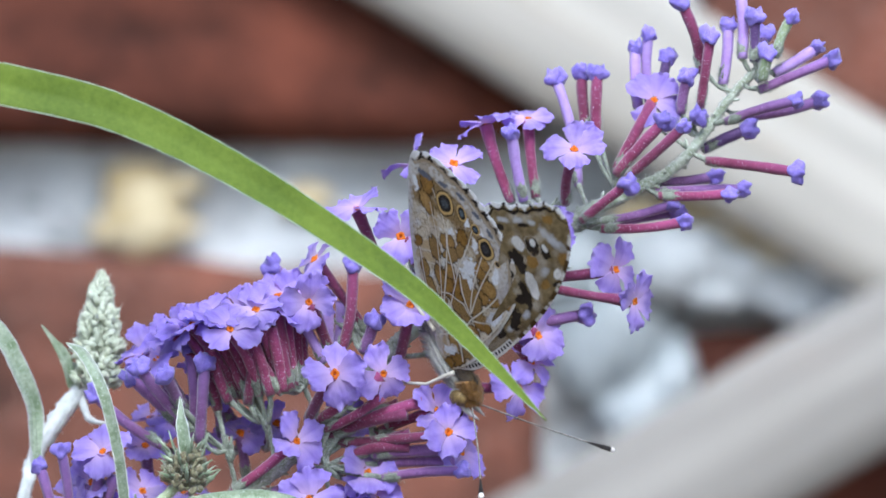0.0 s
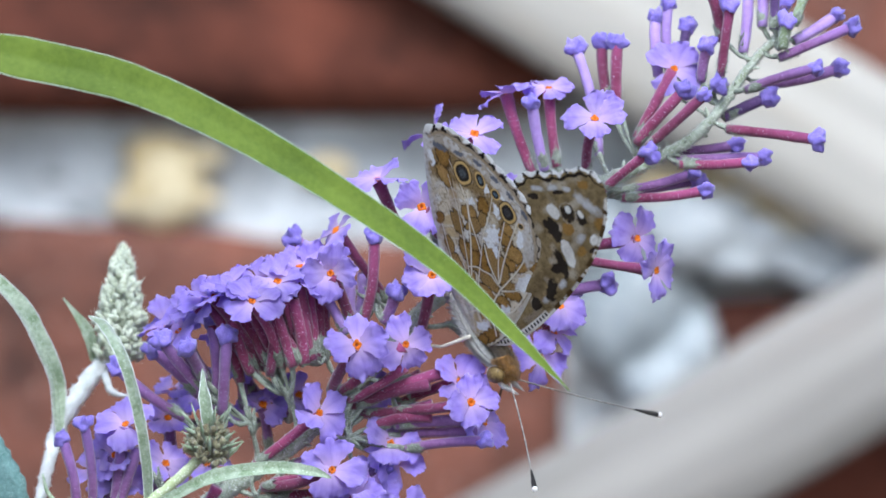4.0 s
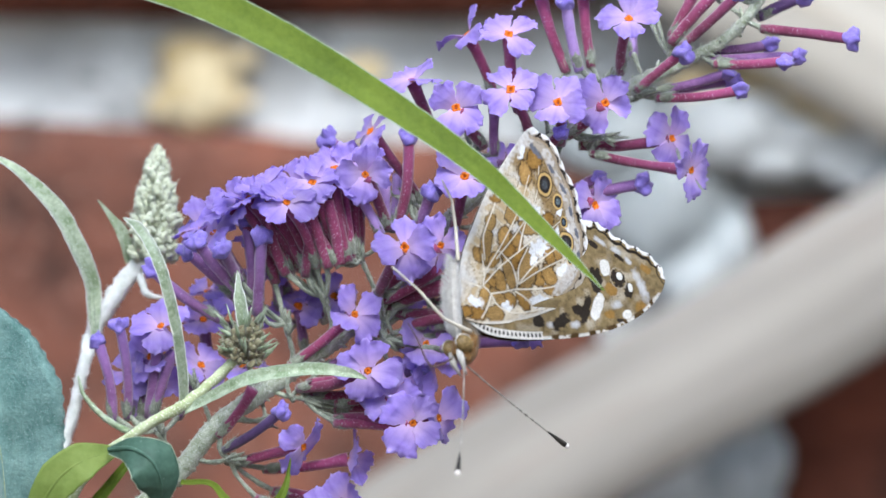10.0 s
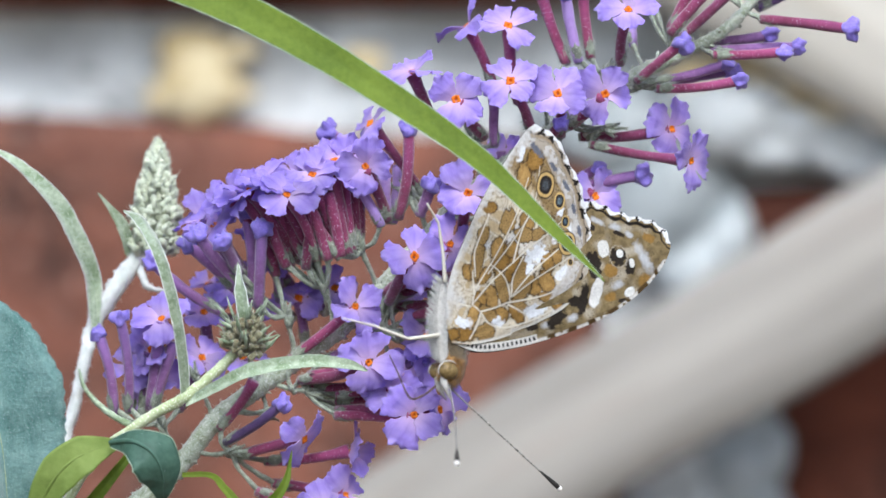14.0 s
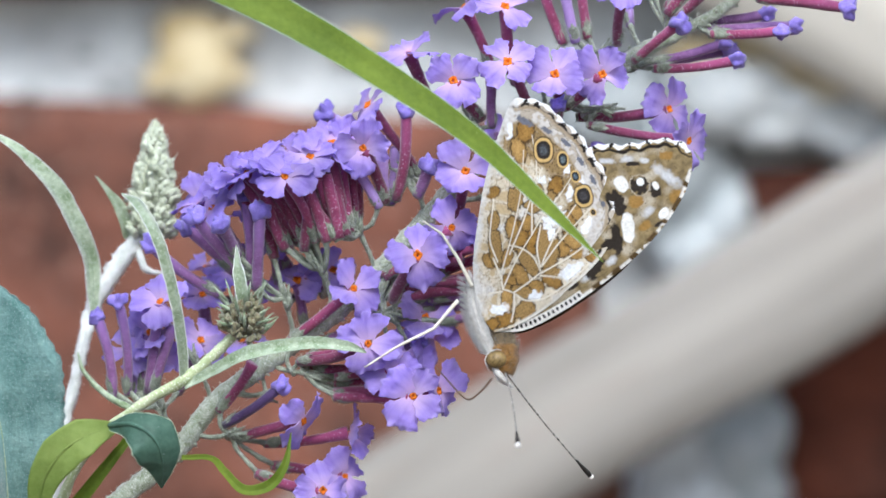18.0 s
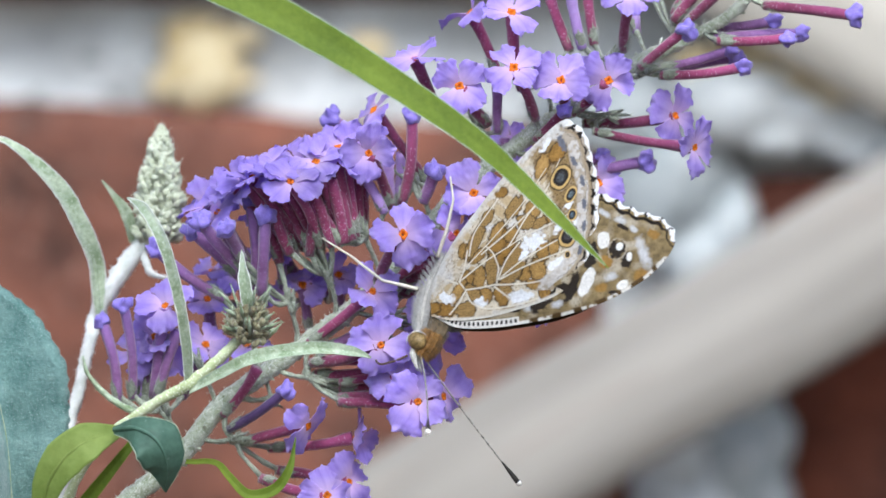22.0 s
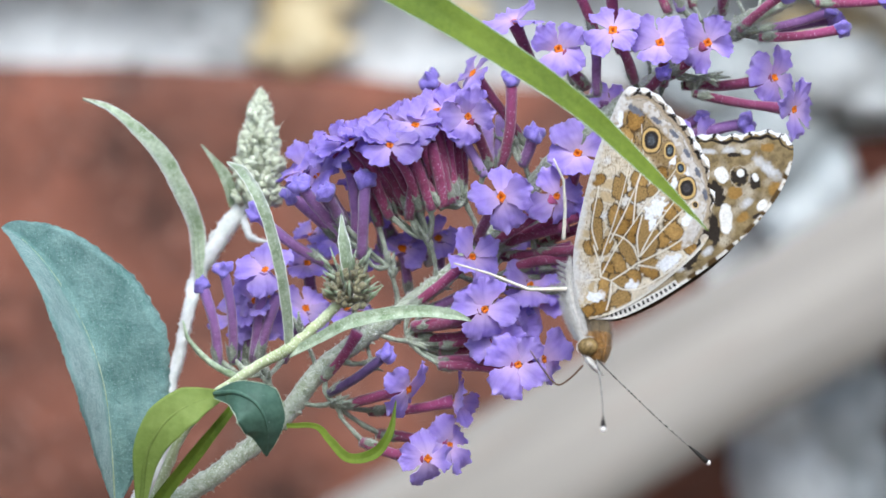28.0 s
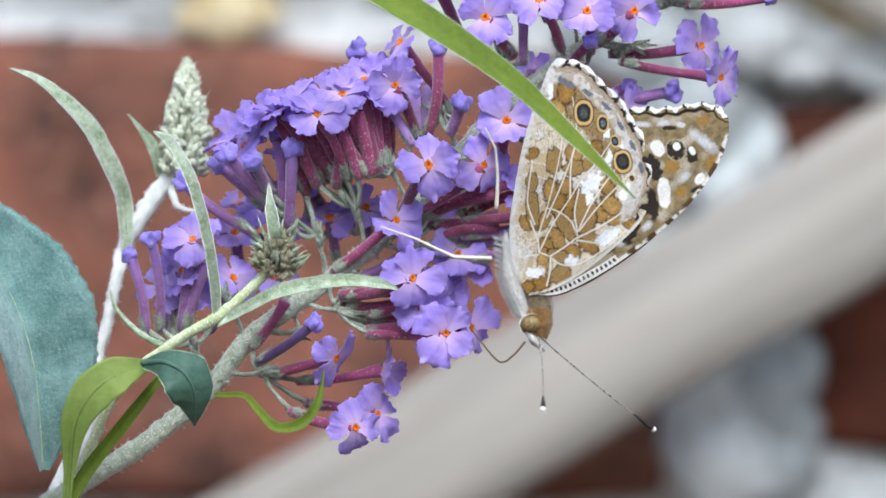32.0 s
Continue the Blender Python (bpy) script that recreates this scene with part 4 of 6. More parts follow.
open_floret(-22.0, 2, -12.1, -23.6, 3, -9.4, "d", (-0.3, -0.25, 0.85), 20, 0.85)
open_floret(-19.5, 7, -2.8, -20.3, 5, 2.2, "d", (0.05, -0.85, 0.45), 20, 0.8)
open_floret(-27.4, 7, -9.1, -28.2, 5, -4.1, "d", (0.05, -0.85, 0.45), 60, 0.8)
open_floret(-12.5, 7, -6.3, -13.3, 5, -1.3, "d", (0.05, -0.85, 0.45), 10, 0.8)
open_floret(-16.6, 7, -7.5, -17.4, 5, -2.5, "d", (0.05, -0.85, 0.45), 35, 0.8)
open_floret(-23.6, 7, -6.3, -24.4, 5, -1.3, "d", (0.05, -0.85, 0.45), 50, 0.8)
# the middle of the branch, where the butterfly feeds
FEEDING_FLORET = open_floret(-9.0, -2, -1.7, -6.1, -8, 3.5, "m", (0.1, -0.95, 0.2), 100, 1.05)
UPPER_FLORET = open_floret(1.2, 1, 1.1, 2.6, -5, 8.4, "m", (0, -0.98, 0.1), 110)
SIDE_FLORET = open_floret(-7.3, -1, -2.2, 0.2, -4, 3.5, "m", (0.3, -0.9, 0.0), 120)
bud(-3.7, -2, 7.1, -2.4, -4, 10.6, "d")
bare_tube(-7.7, -1, -1.9, -1.3, -3, 2.1, "m")
bare_tube(-7.3, 0, -2.6, 1.5, -2, 0.1, "m")
bare_tube(-6.2, 1, -3.4, 1.9, -1, -2.3, "m")
bare_tube(-5.0, 0, -4.8, 1.9, -1, -3.6, "m")
bare_tube(-4.3, 3, 0.1, 0.5, 2, 1.1, "m")
LOW_FLORET = open_floret(-16.7, -1, -9.4, -9.4, -4, -3.4, "m", (0.2, -0.93, 0.2), 135)
bare_tube(-15.3, 0, -9.9, -8.5, -1, -6.6, "d")
bare_tube(-11.7, 2, -8.9, -7.2, 1, -6.3, "d")
LOWER_FLORET = open_floret(-15.9, -1, -11.5, -8.0, -7, -9.4, "m", (0.25, -0.95, 0.1), 85)
bare_tube(-15.9, 0, -12.6, -8.4, -3, -12.0, "m")
bare_tube(-16.2, -1, -11.3, -9.3, -3, -10.9, "m")
bare_tube(-15.5, 1, -13.1, -7.9, -1, -12.7, "d")
open_floret(-13.3, -1, -15.3, -4.2, -8, -15.7, "m", (0.15, -0.97, 0.0), 60, 1.08)
open_floret(-13.0, -1, -13.5, -6.4, -5, -13.1, "m", (0.2, -0.9, 0.3), 100)
open_floret(-11.7, 1, -15.3, -1.3, -3, -15.1, "m", (0.75, -0.6, 0.1), 50)
bare_tube(-13.1, 0, -14.2, -5.6, -3, -14.2, "m")
bare_tube(-13.1, -2, -15.8, -5.4, -5, -16.1, "m")
bud(-6.1, 1, -10.3, -3.3, 0, -9.5, "k")
open_floret(-7.2, 2, -6.3, -2.8, 0, -6.8, "m", (0.5, -0.8, 0.2), 70)
open_floret(-8.5, 4, -2.4, -5.0, 4, -1.2, "d", (0.2, -0.95, 0.1), 20, 0.9)
# the lower florets
open_floret(-24.7, 0, -20.6, -16.7, -3, -18.5, "m", (0.75, -0.5, -0.25), 75)
open_floret(-21.1, 2, -21.1, -11.3, 1, -19.8, "m", (0.9, -0.35, 0.0), 85)
open_floret(-22.0, -1, -24.5, -14.5, -5, -26.4, "m", (0.3, -0.93, -0.1), 95)
open_floret(-20.2, 2, -23.6, -12.0, 1, -24.9, "m", (0.6, -0.7, 0.2), 40)
bud(-25.7, -1, -19.0, -19.2, -4, -14.5, "k")
bare_tube(-26.4, -1, -17.4, -22.5, -3, -12.0, "m")
# the low cluster beside the white shoot
bud(-38.3, 0, -15.7, -40.2, -1, -6.7, "d")
bud(-36.7, 0, -15.5, -37.8, -2, -4.8, "d")
open_floret(-34.3, 1, -15.3, -33.0, -1, -4.9, "d", (-0.4, -0.6, 0.6), 100, 0.95)
open_floret(-35.4, 3, -15.3, -34.2, 1, -8.4, "d", (-0.3, -0.85, 0.35), 60, 0.95)
open_floret(-31.0, 4, -15.3, -28.4, 2, -9.3, "d", (0.1, -0.85, 0.4), 60, 0.95)
open_floret(-35.7, 3, -15.3, -36.6, 2, -10.2, "p", (-0.3, -0.85, 0.3), 30, 0.9)
open_floret(-33.7, 4, -15.3, -33.4, 3, -11.4, "d", (0.1, -0.8, 0.4), 10, 0.9)
bare_tube(-33.9, 0, -15.3, -31.6, -1, -7.6, "d")
# the upper florets
open_floret(9.1, -1, 16.6, 6.6, -6, 22.4, "m", (0, -0.98, 0.15), 42)
open_floret(12.4, 0, 16.2, 12.0, -5, 21.0, "m", (0.05, -0.97, 0.1), 70)
open_floret(13.3, 0, 17.2, 17.4, -3, 21.0, "m", (0.05, -0.97, 0.1), 68)
open_floret(3.7, -1, 16.0, 0.4, -6, 20.3, "m", (0, -0.95, 0.25), 62)
open_floret(-1.8, 0, 16.6, -4.7, -3, 23.4, "m", (-0.15, -0.4, 0.9), 40)
open_floret(7.5, 1, 19.9, 6.3, -2, 28.7, "m", (0.05, -0.78, 0.55), 30)
open_floret(4.8, 3, 21.5, 1.6, 4, 28.7, "m", (-0.6, -0.12, 0.75), 60)
bare_tube(4.8, -2, 15.0, 4.8, -3, 20.5, "d")
open_floret(3.7, 5, 14.4, 6.2, 5, 13.6, "d", (0.2, -0.95, 0), 50, 0.8)
bud(9.1, -1, 14.1, 12.4, -3, 17.5, "m")
# florets under the resting butterfly
open_floret(-2.4, 0, -3.0, 6.3, -4, -1.9, "m", (0.2, -0.95, 0.1), 100)
open_floret(-1.9, 2, -2.2, 5.0, -1, 0.5, "m", (0.3, -0.8, 0.4), 60)
bud(-1.2, 0, -7.3, 7.9, -2, -6.3, "d")
bare_tube(-2.2, 0, -4.6, 6.0, -2, -3.9, "d")
bare_tube(-6.4, 0, -2.4, 3.3, -2, 1.5, "m")
bare_tube(-1.6, 1, -5.7, 7.1, 0, -5.3, "d")
open_floret(2.6, 2, -4.7, 7.8, 1, -4.1, "d", (0.7, -0.5, 0.2), 40)
open_floret(-4.4, 2, -8.0, -2.0, 1, -8.6, "d", (0.4, -0.85, 0.1), 70)
open_floret(-8.5, 2, -10.2, -5.3, 0, -11.5, "m", (0.3, -0.9, 0.1), 20)
open_floret(-14.3, 6, -4.4, -15.1, 6, -1.5, "d", (-0.2, -0.3, 0.85), 30, 0.9)
open_floret(-22.0, 4, 2.7, -22.5, 4, 5.3, "d", (-0.3, -0.3, 0.8), 10, 0.9)
open_floret(-21.1, 2, 4.6, -20.2, 1, 10.2, "m", (-0.1, -0.55, 0.8), 45, 0.85)
open_floret(-10.4, 2, 4.6, -11.7, 1, 13.0, "m", (0.1, -0.65, 0.7), 15)
bare_tube(-15.3, 0, 1.4, -15.7, -1, 9.0, "m")
bare_tube(-10.8, 2, 3.2, -10.3, 1, 10.4, "d")
open_floret(-17.2, 1, 1.7, -23.2, -3, 9.8, "m", (-0.3, -0.5, 0.78), 25, 0.85)
open_floret(-15.6, 0, 1.9, -20.2, -4, 10.6, "m", (-0.1, -0.45, 0.85), 65, 0.9)
open_floret(-13.3, 0, 2.7, -15.9, -4, 11.6, "m", (0.0, -0.55, 0.8), 20, 0.92)
open_floret(-12.4, 1, 3.0, -13.3, 0, 13.2, "m", (0.05, -0.55, 0.8), 70, 0.88)
open_floret(-21.4, 1, 3.3, -25.2, -1, 9.0, "m", (-0.5, -0.55, 0.6), 80, 0.95)
open_floret(-24.6, 3, 0.1, -28.5, 2, 6.6, "d", (-0.5, -0.6, 0.5), 10, 0.9)
bare_tube(-14.0, -3, 1.9, -16.4, -3, 8.5, "m")
bare_tube(-12.5, -3, 2.3, -14.2, -3, 9.5, "m")
bare_tube(-18.2, 0, 0.8, -20.2, -1, 7.3, "m")
bare_tube(-20.0, 1, 0.1, -22.0, 0, 6.6, "m")


# ---- the painted butterfly ----
def butterfly_pose(x, d, z, turn, nod, swing):
    return Matrix.Translation(P(x, d, z)) @ Matrix.Rotation(radians(-turn), 4, "Y") @ Matrix.Rotation(radians(nod), 4, "X") @ Matrix.Rotation(radians(swing), 4, "Z")


class Lattice:
    """Smooth random values over the plane, for patterns."""

    def __init__(self, seed, n=64):
        self.g = np.random.default_rng(seed).random((n, n))
        self.n = n

    def at(self, x, y):
        xi, yi = np.floor(x).astype(int), np.floor(y).astype(int)
        fx, fy = x - xi, y - yi
        fx, fy = fx * fx * (3 - 2 * fx), fy * fy * (3 - 2 * fy)
        g, n = self.g, self.n
        a, b = g[xi % n, yi % n], g[(xi + 1) % n, yi % n]
        c, d = g[xi % n, (yi + 1) % n], g[(xi + 1) % n, (yi + 1) % n]
        return (a * (1 - fx) + b * fx) * (1 - fy) + (c * (1 - fx) + d * fx) * fy


def to_line(x, y, pts):
    """Distance to a line of points, and how far along it."""
    best, along, run = np.full(x.shape, 1e9), np.zeros(x.shape), 0.0
    for (ax, ay), (bx, by) in zip(pts, pts[1:]):
        lx, ly = bx - ax, by - ay
        ln = math.hypot(lx, ly)
        s = np.clip(((x - ax) * lx + (y - ay) * ly) / ln ** 2, 0, 1)
        d = np.hypot(x - ax - s * lx, y - ay - s * ly)
        near = d < best
        along = np.where(near, run + s * ln, along)
        best = np.minimum(best, d)
        run += ln
    return best, along


def smooth_line(pts, n):
    return [(p.x, p.y) for p in spline([Vector((a, b, 0)) for a, b in pts], n)]


def blend(col, tone, k):
    k = np.clip(k, 0, 1)[:, None]
    return col * (1 - k) + np.array(tone)[None] * k


BROWN, DARK = (0.09, 0.055, 0.02), (0.018, 0.014, 0.012)
L1, L2, L3 = Lattice(1), Lattice(2), Lattice(3)
HIND = [(0.0, 0.2), (-0.1, 3.2), (1.7, 7.7), (4.8, 11.9), (8.3, 16.0), (12.2, 19.6), (15.4, 22.0), (17.5, 21.0), (18.6, 19.3), (19.2, 17.0), (20.0, 14.4),
        (20.0, 12.0), (20.1, 9.4), (19.3, 6.2), (17.8, 3.5), (15.3, 1.5), (11.8, 0.4), (6.6, -0.5), (2.6, -0.5)]
FORE = [(0.2, 0.2), (3.2, -1.2), (7.9, -1.4), (12.8, -0.9), (17.8, 0.0), (21.8, 1.3), (25.6, 3.3), (28.2, 5.6), (29.3, 7.8), (28.6, 9.5), (27.0, 10.7), (25.0, 11.3),
        (22.5, 12.4), (20.4, 13.6), (17.0, 13.4), (12.0, 11.0), (6.0, 7.5), (1.5, 3.0)]


def cells(x, y, size, seed):
    """A mosaic: the distance to the nearest seam, and a random value for each field."""
    r = np.random.default_rng(seed)
    jx, jy, val = r.random((40, 40)), r.random((40, 40)), r.random((40, 40))
    u, v = x / size + 7, y / size + 7
    ui, vi = np.floor(u).astype(int), np.floor(v).astype(int)
    f1, f2, who = np.full(x.shape, 9.0), np.full(x.shape, 9.0), np.zeros(x.shape)
    for a in (-1, 0, 1):
        for b in (-1, 0, 1):
            i, j = (ui + a) % 40, (vi + b) % 40
            d = np.hypot(ui + a + 0.15 + 0.7 * jx[i, j] - u, vi + b + 0.15 + 0.7 * jy[i, j] - v)
            near = d < f1
            f2 = np.where(near, f1, np.minimum(f2, d))
            who = np.where(near, val[i, j], who)
            f1 = np.minimum(f1, d)
    return f2 - f1, who


def field(x, y, f, warp):
    """Distance from a field's middle in half-sizes: 1 at its rim. f: place, half-sizes, turn."""
    c, s = math.cos(radians(f[4])), math.sin(radians(f[4]))
    u, v = x - f[0], y - f[1]
    return (np.abs((u * c + v * s) / f[2]) ** 2.3 + np.abs((v * c - u * s) / f[3]) ** 2.3) ** (1 / 2.3) + warp


def eyespot(col, x, y, f, core, ringed):
    """A ringed spot: a thin dark line, a tan ring, a black ring and a dusted blue-grey core."""
    d = field(x, y, f, 0.07 * (L3.at(x * 2.5, y * 2.5) - 0.5))
    dust = L2.at(x * 9, y * 9)
    if ringed:
        col = blend(col, (0.05, 0.035, 0.02), (1.17 - d) * 9)
    col = blend(col, (0.66, 0.45, 0.17), (1.05 - d) * 10)
    col = blend(col, (0.03, 0.025, 0.022), (0.79 - d) * 11)
    col = blend(col, core, (0.54 - d) * 4 * (0.1 + dust))
    return blend(col, (0.02, 0.02, 0.022), (0.30 - d) * 4 * dust)


# fields of the hindwing's mosaic: place, half-sizes and turn, on the hanging wing
OCHRE_FIELDS = [(11.5, 4.3, 0.77, 0.7, 0), (13.1, 4.6, 1.03, 0.76, 98), (9.1, 6.9, 1.42, 0.63, 57), (5.9, 4.2, 1.09, 0.63, 87), (4.3, 3.9, 0.89, 0.64, 70), (8.6, 1.9, 1.06, 0.55, -64),
                (3.2, 2.7, 1.29, 0.49, 59), (1.6, 0.8, 1.06, 0.57, -9), (3.8, 7.5, 0.7, 0.57, 81), (5.6, 6.8, 0.87, 0.54, 33), (8.0, 8.1, 1.54, 0.77, 61), (12.9, 2.8, 0.91, 0.45, -18)]
OCHRE_FIELDS += [(13.9, 1.8, 0.6, 0.54, -56), (13.7, 6.8, 0.9, 0.62, 98), (12.2, 11.6, 0.89, 0.7, 76), (14.5, 10.9, 0.86, 0.61, 38), (7.9, 9.4, 0.96, 0.56, 59), (9.7, 9.0, 0.71, 0.55, 49),
                 (8.2, 14.0, 0.62, 0.46, 18), (13.1, 16.7, 1.21, 0.63, 76), (14.9, 18.2, 0.96, 0.77, 59), (6.7, 2.1, 0.71, 0.63, 92), (15.0, 7.0, 0.76, 0.49, 81), (0.2, 1.1, 0.71, 0.51, 0)]
MARBLED_FIELDS = [(7.4, 5.1, 1.61, 0.63, 94), (10.2, 5.4, 2.18, 0.98, 61), (5.3, 2.3, 1.14, 0.54, -54), (4.3, 0.5, 0.96, 0.79, 18), (9.4, 2.4, 1.17, 0.39, -39), (5.2, 8.6, 1.85, 0.63, 68),
                  (13.1, 10.0, 0.8, 0.47, 28), (9.9, 12.1, 1.16, 0.7, 59), (11.4, 10.3, 0.84, 0.7, -1), (6.6, 11.3, 0.9, 0.5, 60)]
WHITE_FIELDS = [(12.4, 7.8, 1.62, 0.93, 23), (11.4, 6.3, 0.76, 0.49, 70), (11.0, 1.7, 1.46, 0.77, 4), (15.4, 5.1, 1.16, 0.72, 18), (6.1, 1.3, 0.77, 0.7, 92), (13.4, 12.6, 1.03, 0.39, -42),
                (15.5, 9.4, 0.91, 0.48, 49), (16.6, 11.8, 0.53, 0.33, 28), (13.5, 19.4, 1.02, 0.49, 59), (15.1, 3.5, 1.22, 0.52, 18), (1.9, 2.2, 1.2, 0.58, -23), (17.7, 9.7, 0.64, 0.56, 59)]
VEINS = [[(3.4, 3.9), (6.3, 5.9), (9.4, 7.5), (11.8, 8.8), (14.5, 9.8), (17.6, 11.4)], [(3.4, 3.9), (4.2, 2.9), (4.8, 1.6), (5.8, 0.9), (7.4, 0.5), (11.1, 0.8), (14.9, 1.8)], [(4.2, 2.9), (6.1, 3.0), (8.2, 3.3)],
         [(8.1, 3.5), (8.2, 5.3), (7.5, 6.9), (6.6, 7.8)], [(8.3, 3.8), (9.1, 5.9), (10.8, 7.9)], [(8.6, 4.0), (11.2, 5.8), (14.6, 7.5), (18.0, 9.0)], [(8.5, 3.8), (11.9, 5.2), (17.4, 6.9)]]
VEINS += [[(8.0, 3.2), (12.0, 3.1), (14.8, 3.6), (17.9, 5.0)], [(7.8, 3.0), (9.6, 1.6)], [(3.4, 3.9), (4.4, 5.7), (7.6, 8.8), (11.1, 12.7), (13.6, 16.4)], [(4.5, 6.9), (4.9, 9.1), (5.6, 10.4), (7.8, 13.3)],
          [(6.1, 6.9), (10.0, 9.9), (13.4, 13.2), (15.3, 17.4)], [(9.4, 7.5), (11.7, 11.2), (14.3, 13.5)], [(3.9, 5.0), (4.3, 7.5)], [(3.2, 3.7), (1.8, 4.3)], [(4.2, 2.7), (3.4, 1.4), (2.3, 0.2)]]


def hind_colours(x, y):
    n1, n2, n3 = L1.at(x * 0.9, y * 0.9), L2.at(x * 2.7, y * 2.7), L3.at(x * 7, y * 7)
    n4 = L1.at(x * 15, y * 15)
    rim = smooth_line(HIND[6:16], 60)
    dm, s = to_line(x, y, rim)
    di, _ = to_line(x, y, smooth_line(HIND[1:7], 30))
    # cream ground, cooler here and there, faintly stippled
    col = np.tile(np.array((0.72, 0.635, 0.48)), (len(x), 1)) * (0.84 + 0.24 * n2)[:, None]
    col = blend(col, (0.74, 0.73, 0.70), (n1 - 0.64) * 3)
    col = blend(col, (0.30, 0.21, 0.12), (n4 * 0.5 + n3 * 0.5 - 0.62) * 3.5)
    # fine brown scrawl towards the inner margin
    seam, who = cells(np.hypot(x + 1.5, y) * 0.75, np.arctan2(y, x + 1.5) * 9 + 0.25 * n2, 1.1, 5)
    col = blend(col, (0.56, 0.43, 0.25), np.where((who < 0.45) & (di < 4.5), (seam - 0.10) * 4, 0) * (0.4 + n2))
    col = blend(col, (0.22, 0.15, 0.08), np.where((who > 0.2) & (di < 4.5), (0.08 - np.abs(seam - 0.16)) * 10, 0) * (0.4 + n3))
    # tan band that carries the eyespots
    band = np.clip((6.2 + 1.2 * (n1 - 0.5) - dm) * 1.4, 0, 1) * np.clip((y - 6.6) * 0.8, 0, 1)
    col = blend(col, (0.31, 0.21, 0.09), band * (0.70 + 0.5 * n2))
    col = blend(col, (0.12, 0.08, 0.04), band * np.clip((n3 * 0.5 + n4 * 0.5 - 0.58) * 5, 0, 1))
    warp = 0.42 * (n2 - 0.5) + 0.22 * (n3 - 0.5)
    for k, f in enumerate(OCHRE_FIELDS):
        d = field(x, y, f, warp) * 0.77
        col = blend(col, (0.075, 0.045, 0.018), (1.23 - d) * 6 * np.clip((n3 - 0.12) * 3.5, 0, 0.92))
        light = 0.5 + 0.5 * math.sin(k * 2.4)
        tone = np.array((0.32 + 0.13 * light, 0.175 + 0.10 * light, 0.04 + 0.05 * light))[None] * (0.50 + 0.5 * n2 + 0.55 * n4)[:, None] * np.clip(0.80 + 0.28 * (1 - d), 0.7, 1.15)[:, None]
        k = np.clip((1.03 - d) * 6, 0, 1)[:, None]
        col = col * (1 - k) + tone * k
    net, _ = cells(x + 0.2 * n3, y, 0.34, 9)
    for f in MARBLED_FIELDS:
        d = field(x, y, f, warp) * 0.80
        col = blend(col, (0.045, 0.03, 0.015), (1.16 - d) * 7)
        col = blend(col, (0.38, 0.24, 0.085), (1.02 - d) * 7)
        col = blend(col, (0.045, 0.03, 0.015), np.where(d < 1.04, (0.20 - net) * 4 * (0.2 + n3), 0))
    for f in WHITE_FIELDS:
        d = field(x, y, f, 0.9 * (n2 - 0.5))
        col = blend(col, (0.90, 0.91, 0.92), (1.08 - d) * 3.2)
    for v in VEINS:
        d, sv = to_line(x, y, smooth_line(v, 18))
        col = blend(col, (0.20, 0.135, 0.07), (0.07 - np.abs(d - 0.20)) * 9 * (n3 > 0.5) * (dm > 2.6))
        col = blend(col, (0.80, 0.74, 0.60), (0.135 - 0.05 * np.clip(sv / 14, 0, 1) - d) * 13 * (dm > 2.0))
    # lavender and cream border with slate dashes
    inner = (dm < 2.7 + 0.5 * (n2 - 0.5)) & (y > 2.2)
    k = np.where(inner, np.clip((2.7 - dm) * 2, 0, 0.8), 0)
    col = blend(col, (0.50, 0.44, 0.36), k)
    col = blend(col, (0.68, 0.65, 0.61), k * np.clip((n2 - 0.36) * 4, 0, 1) * np.clip((dm - 0.9) * 3, 0, 1))
    col = blend(col, (0.34, 0.245, 0.13), k * np.clip((0.34 - np.abs(dm - 0.95)) * 4, 0, 1) * (0.5 + 0.6 * n1))
    for f in ((15.4, 19.3, 1.2, 0.42, 118), (17.0, 17.0, 0.75, 0.3, 115), (18.1, 14.6, 0.75, 0.3, 105), (18.4, 11.9, 0.75, 0.3, 92), (18.5, 9.3, 0.75, 0.28, 88), (18.1, 6.6, 0.7, 0.3, 75)):
        col = blend(col, (0.16, 0.165, 0.20), (1.05 - field(x, y, f, 0.6 * (n3 - 0.5))) * 3)
    col = blend(col, (0.10, 0.075, 0.05), (0.06 - np.abs(dm - 1.32 + 0.14 * np.sin(s * 2.7))) * 12 * (n3 > 0.35))
    for f, core, ringed in (((15.5, 15.2, 1.42, 1.05, 62), (0.13, 0.145, 0.16), True), ((16.8, 13.1, 0.98, 0.66, 66), (0.20, 0.26, 0.29), False), ((17.0, 10.7, 0.72, 0.52, 75), (0.17, 0.25, 0.33), False),
                            ((16.6, 8.25, 1.28, 1.0, 70), (0.09, 0.085, 0.09), True), ((16.6, 6.1, 0.42, 0.34, 80), (0.14, 0.10, 0.06), False)):
        col = eyespot(col, x, y, f, core, ringed)
    # scalloped white fringe with black notches
    wave = np.sin(s * 2 * math.pi / 1.9 + 2.4 * (n1 - 0.5))
    col = blend(col, DARK, (0.10 + 0.26 * n1 * (wave < 0.2) - np.abs(dm - 0.66 - 0.14 * wave)) * 8)
    col = blend(col, (0.93, 0.92, 0.90), (0.42 + 0.12 * wave + 0.40 * (n2 - 0.5) - dm) * 8 * (s < 19))
    col = blend(col, DARK, (0.52 - dm) * 8 * (wave + 1.1 * (n3 - 0.5) < -0.85) * (s < 19))
    # pale fold along the body
    col = blend(col, (0.72, 0.70, 0.66), (0.95 - di + 0.9 * (n2 - 0.5)) * 1.2)
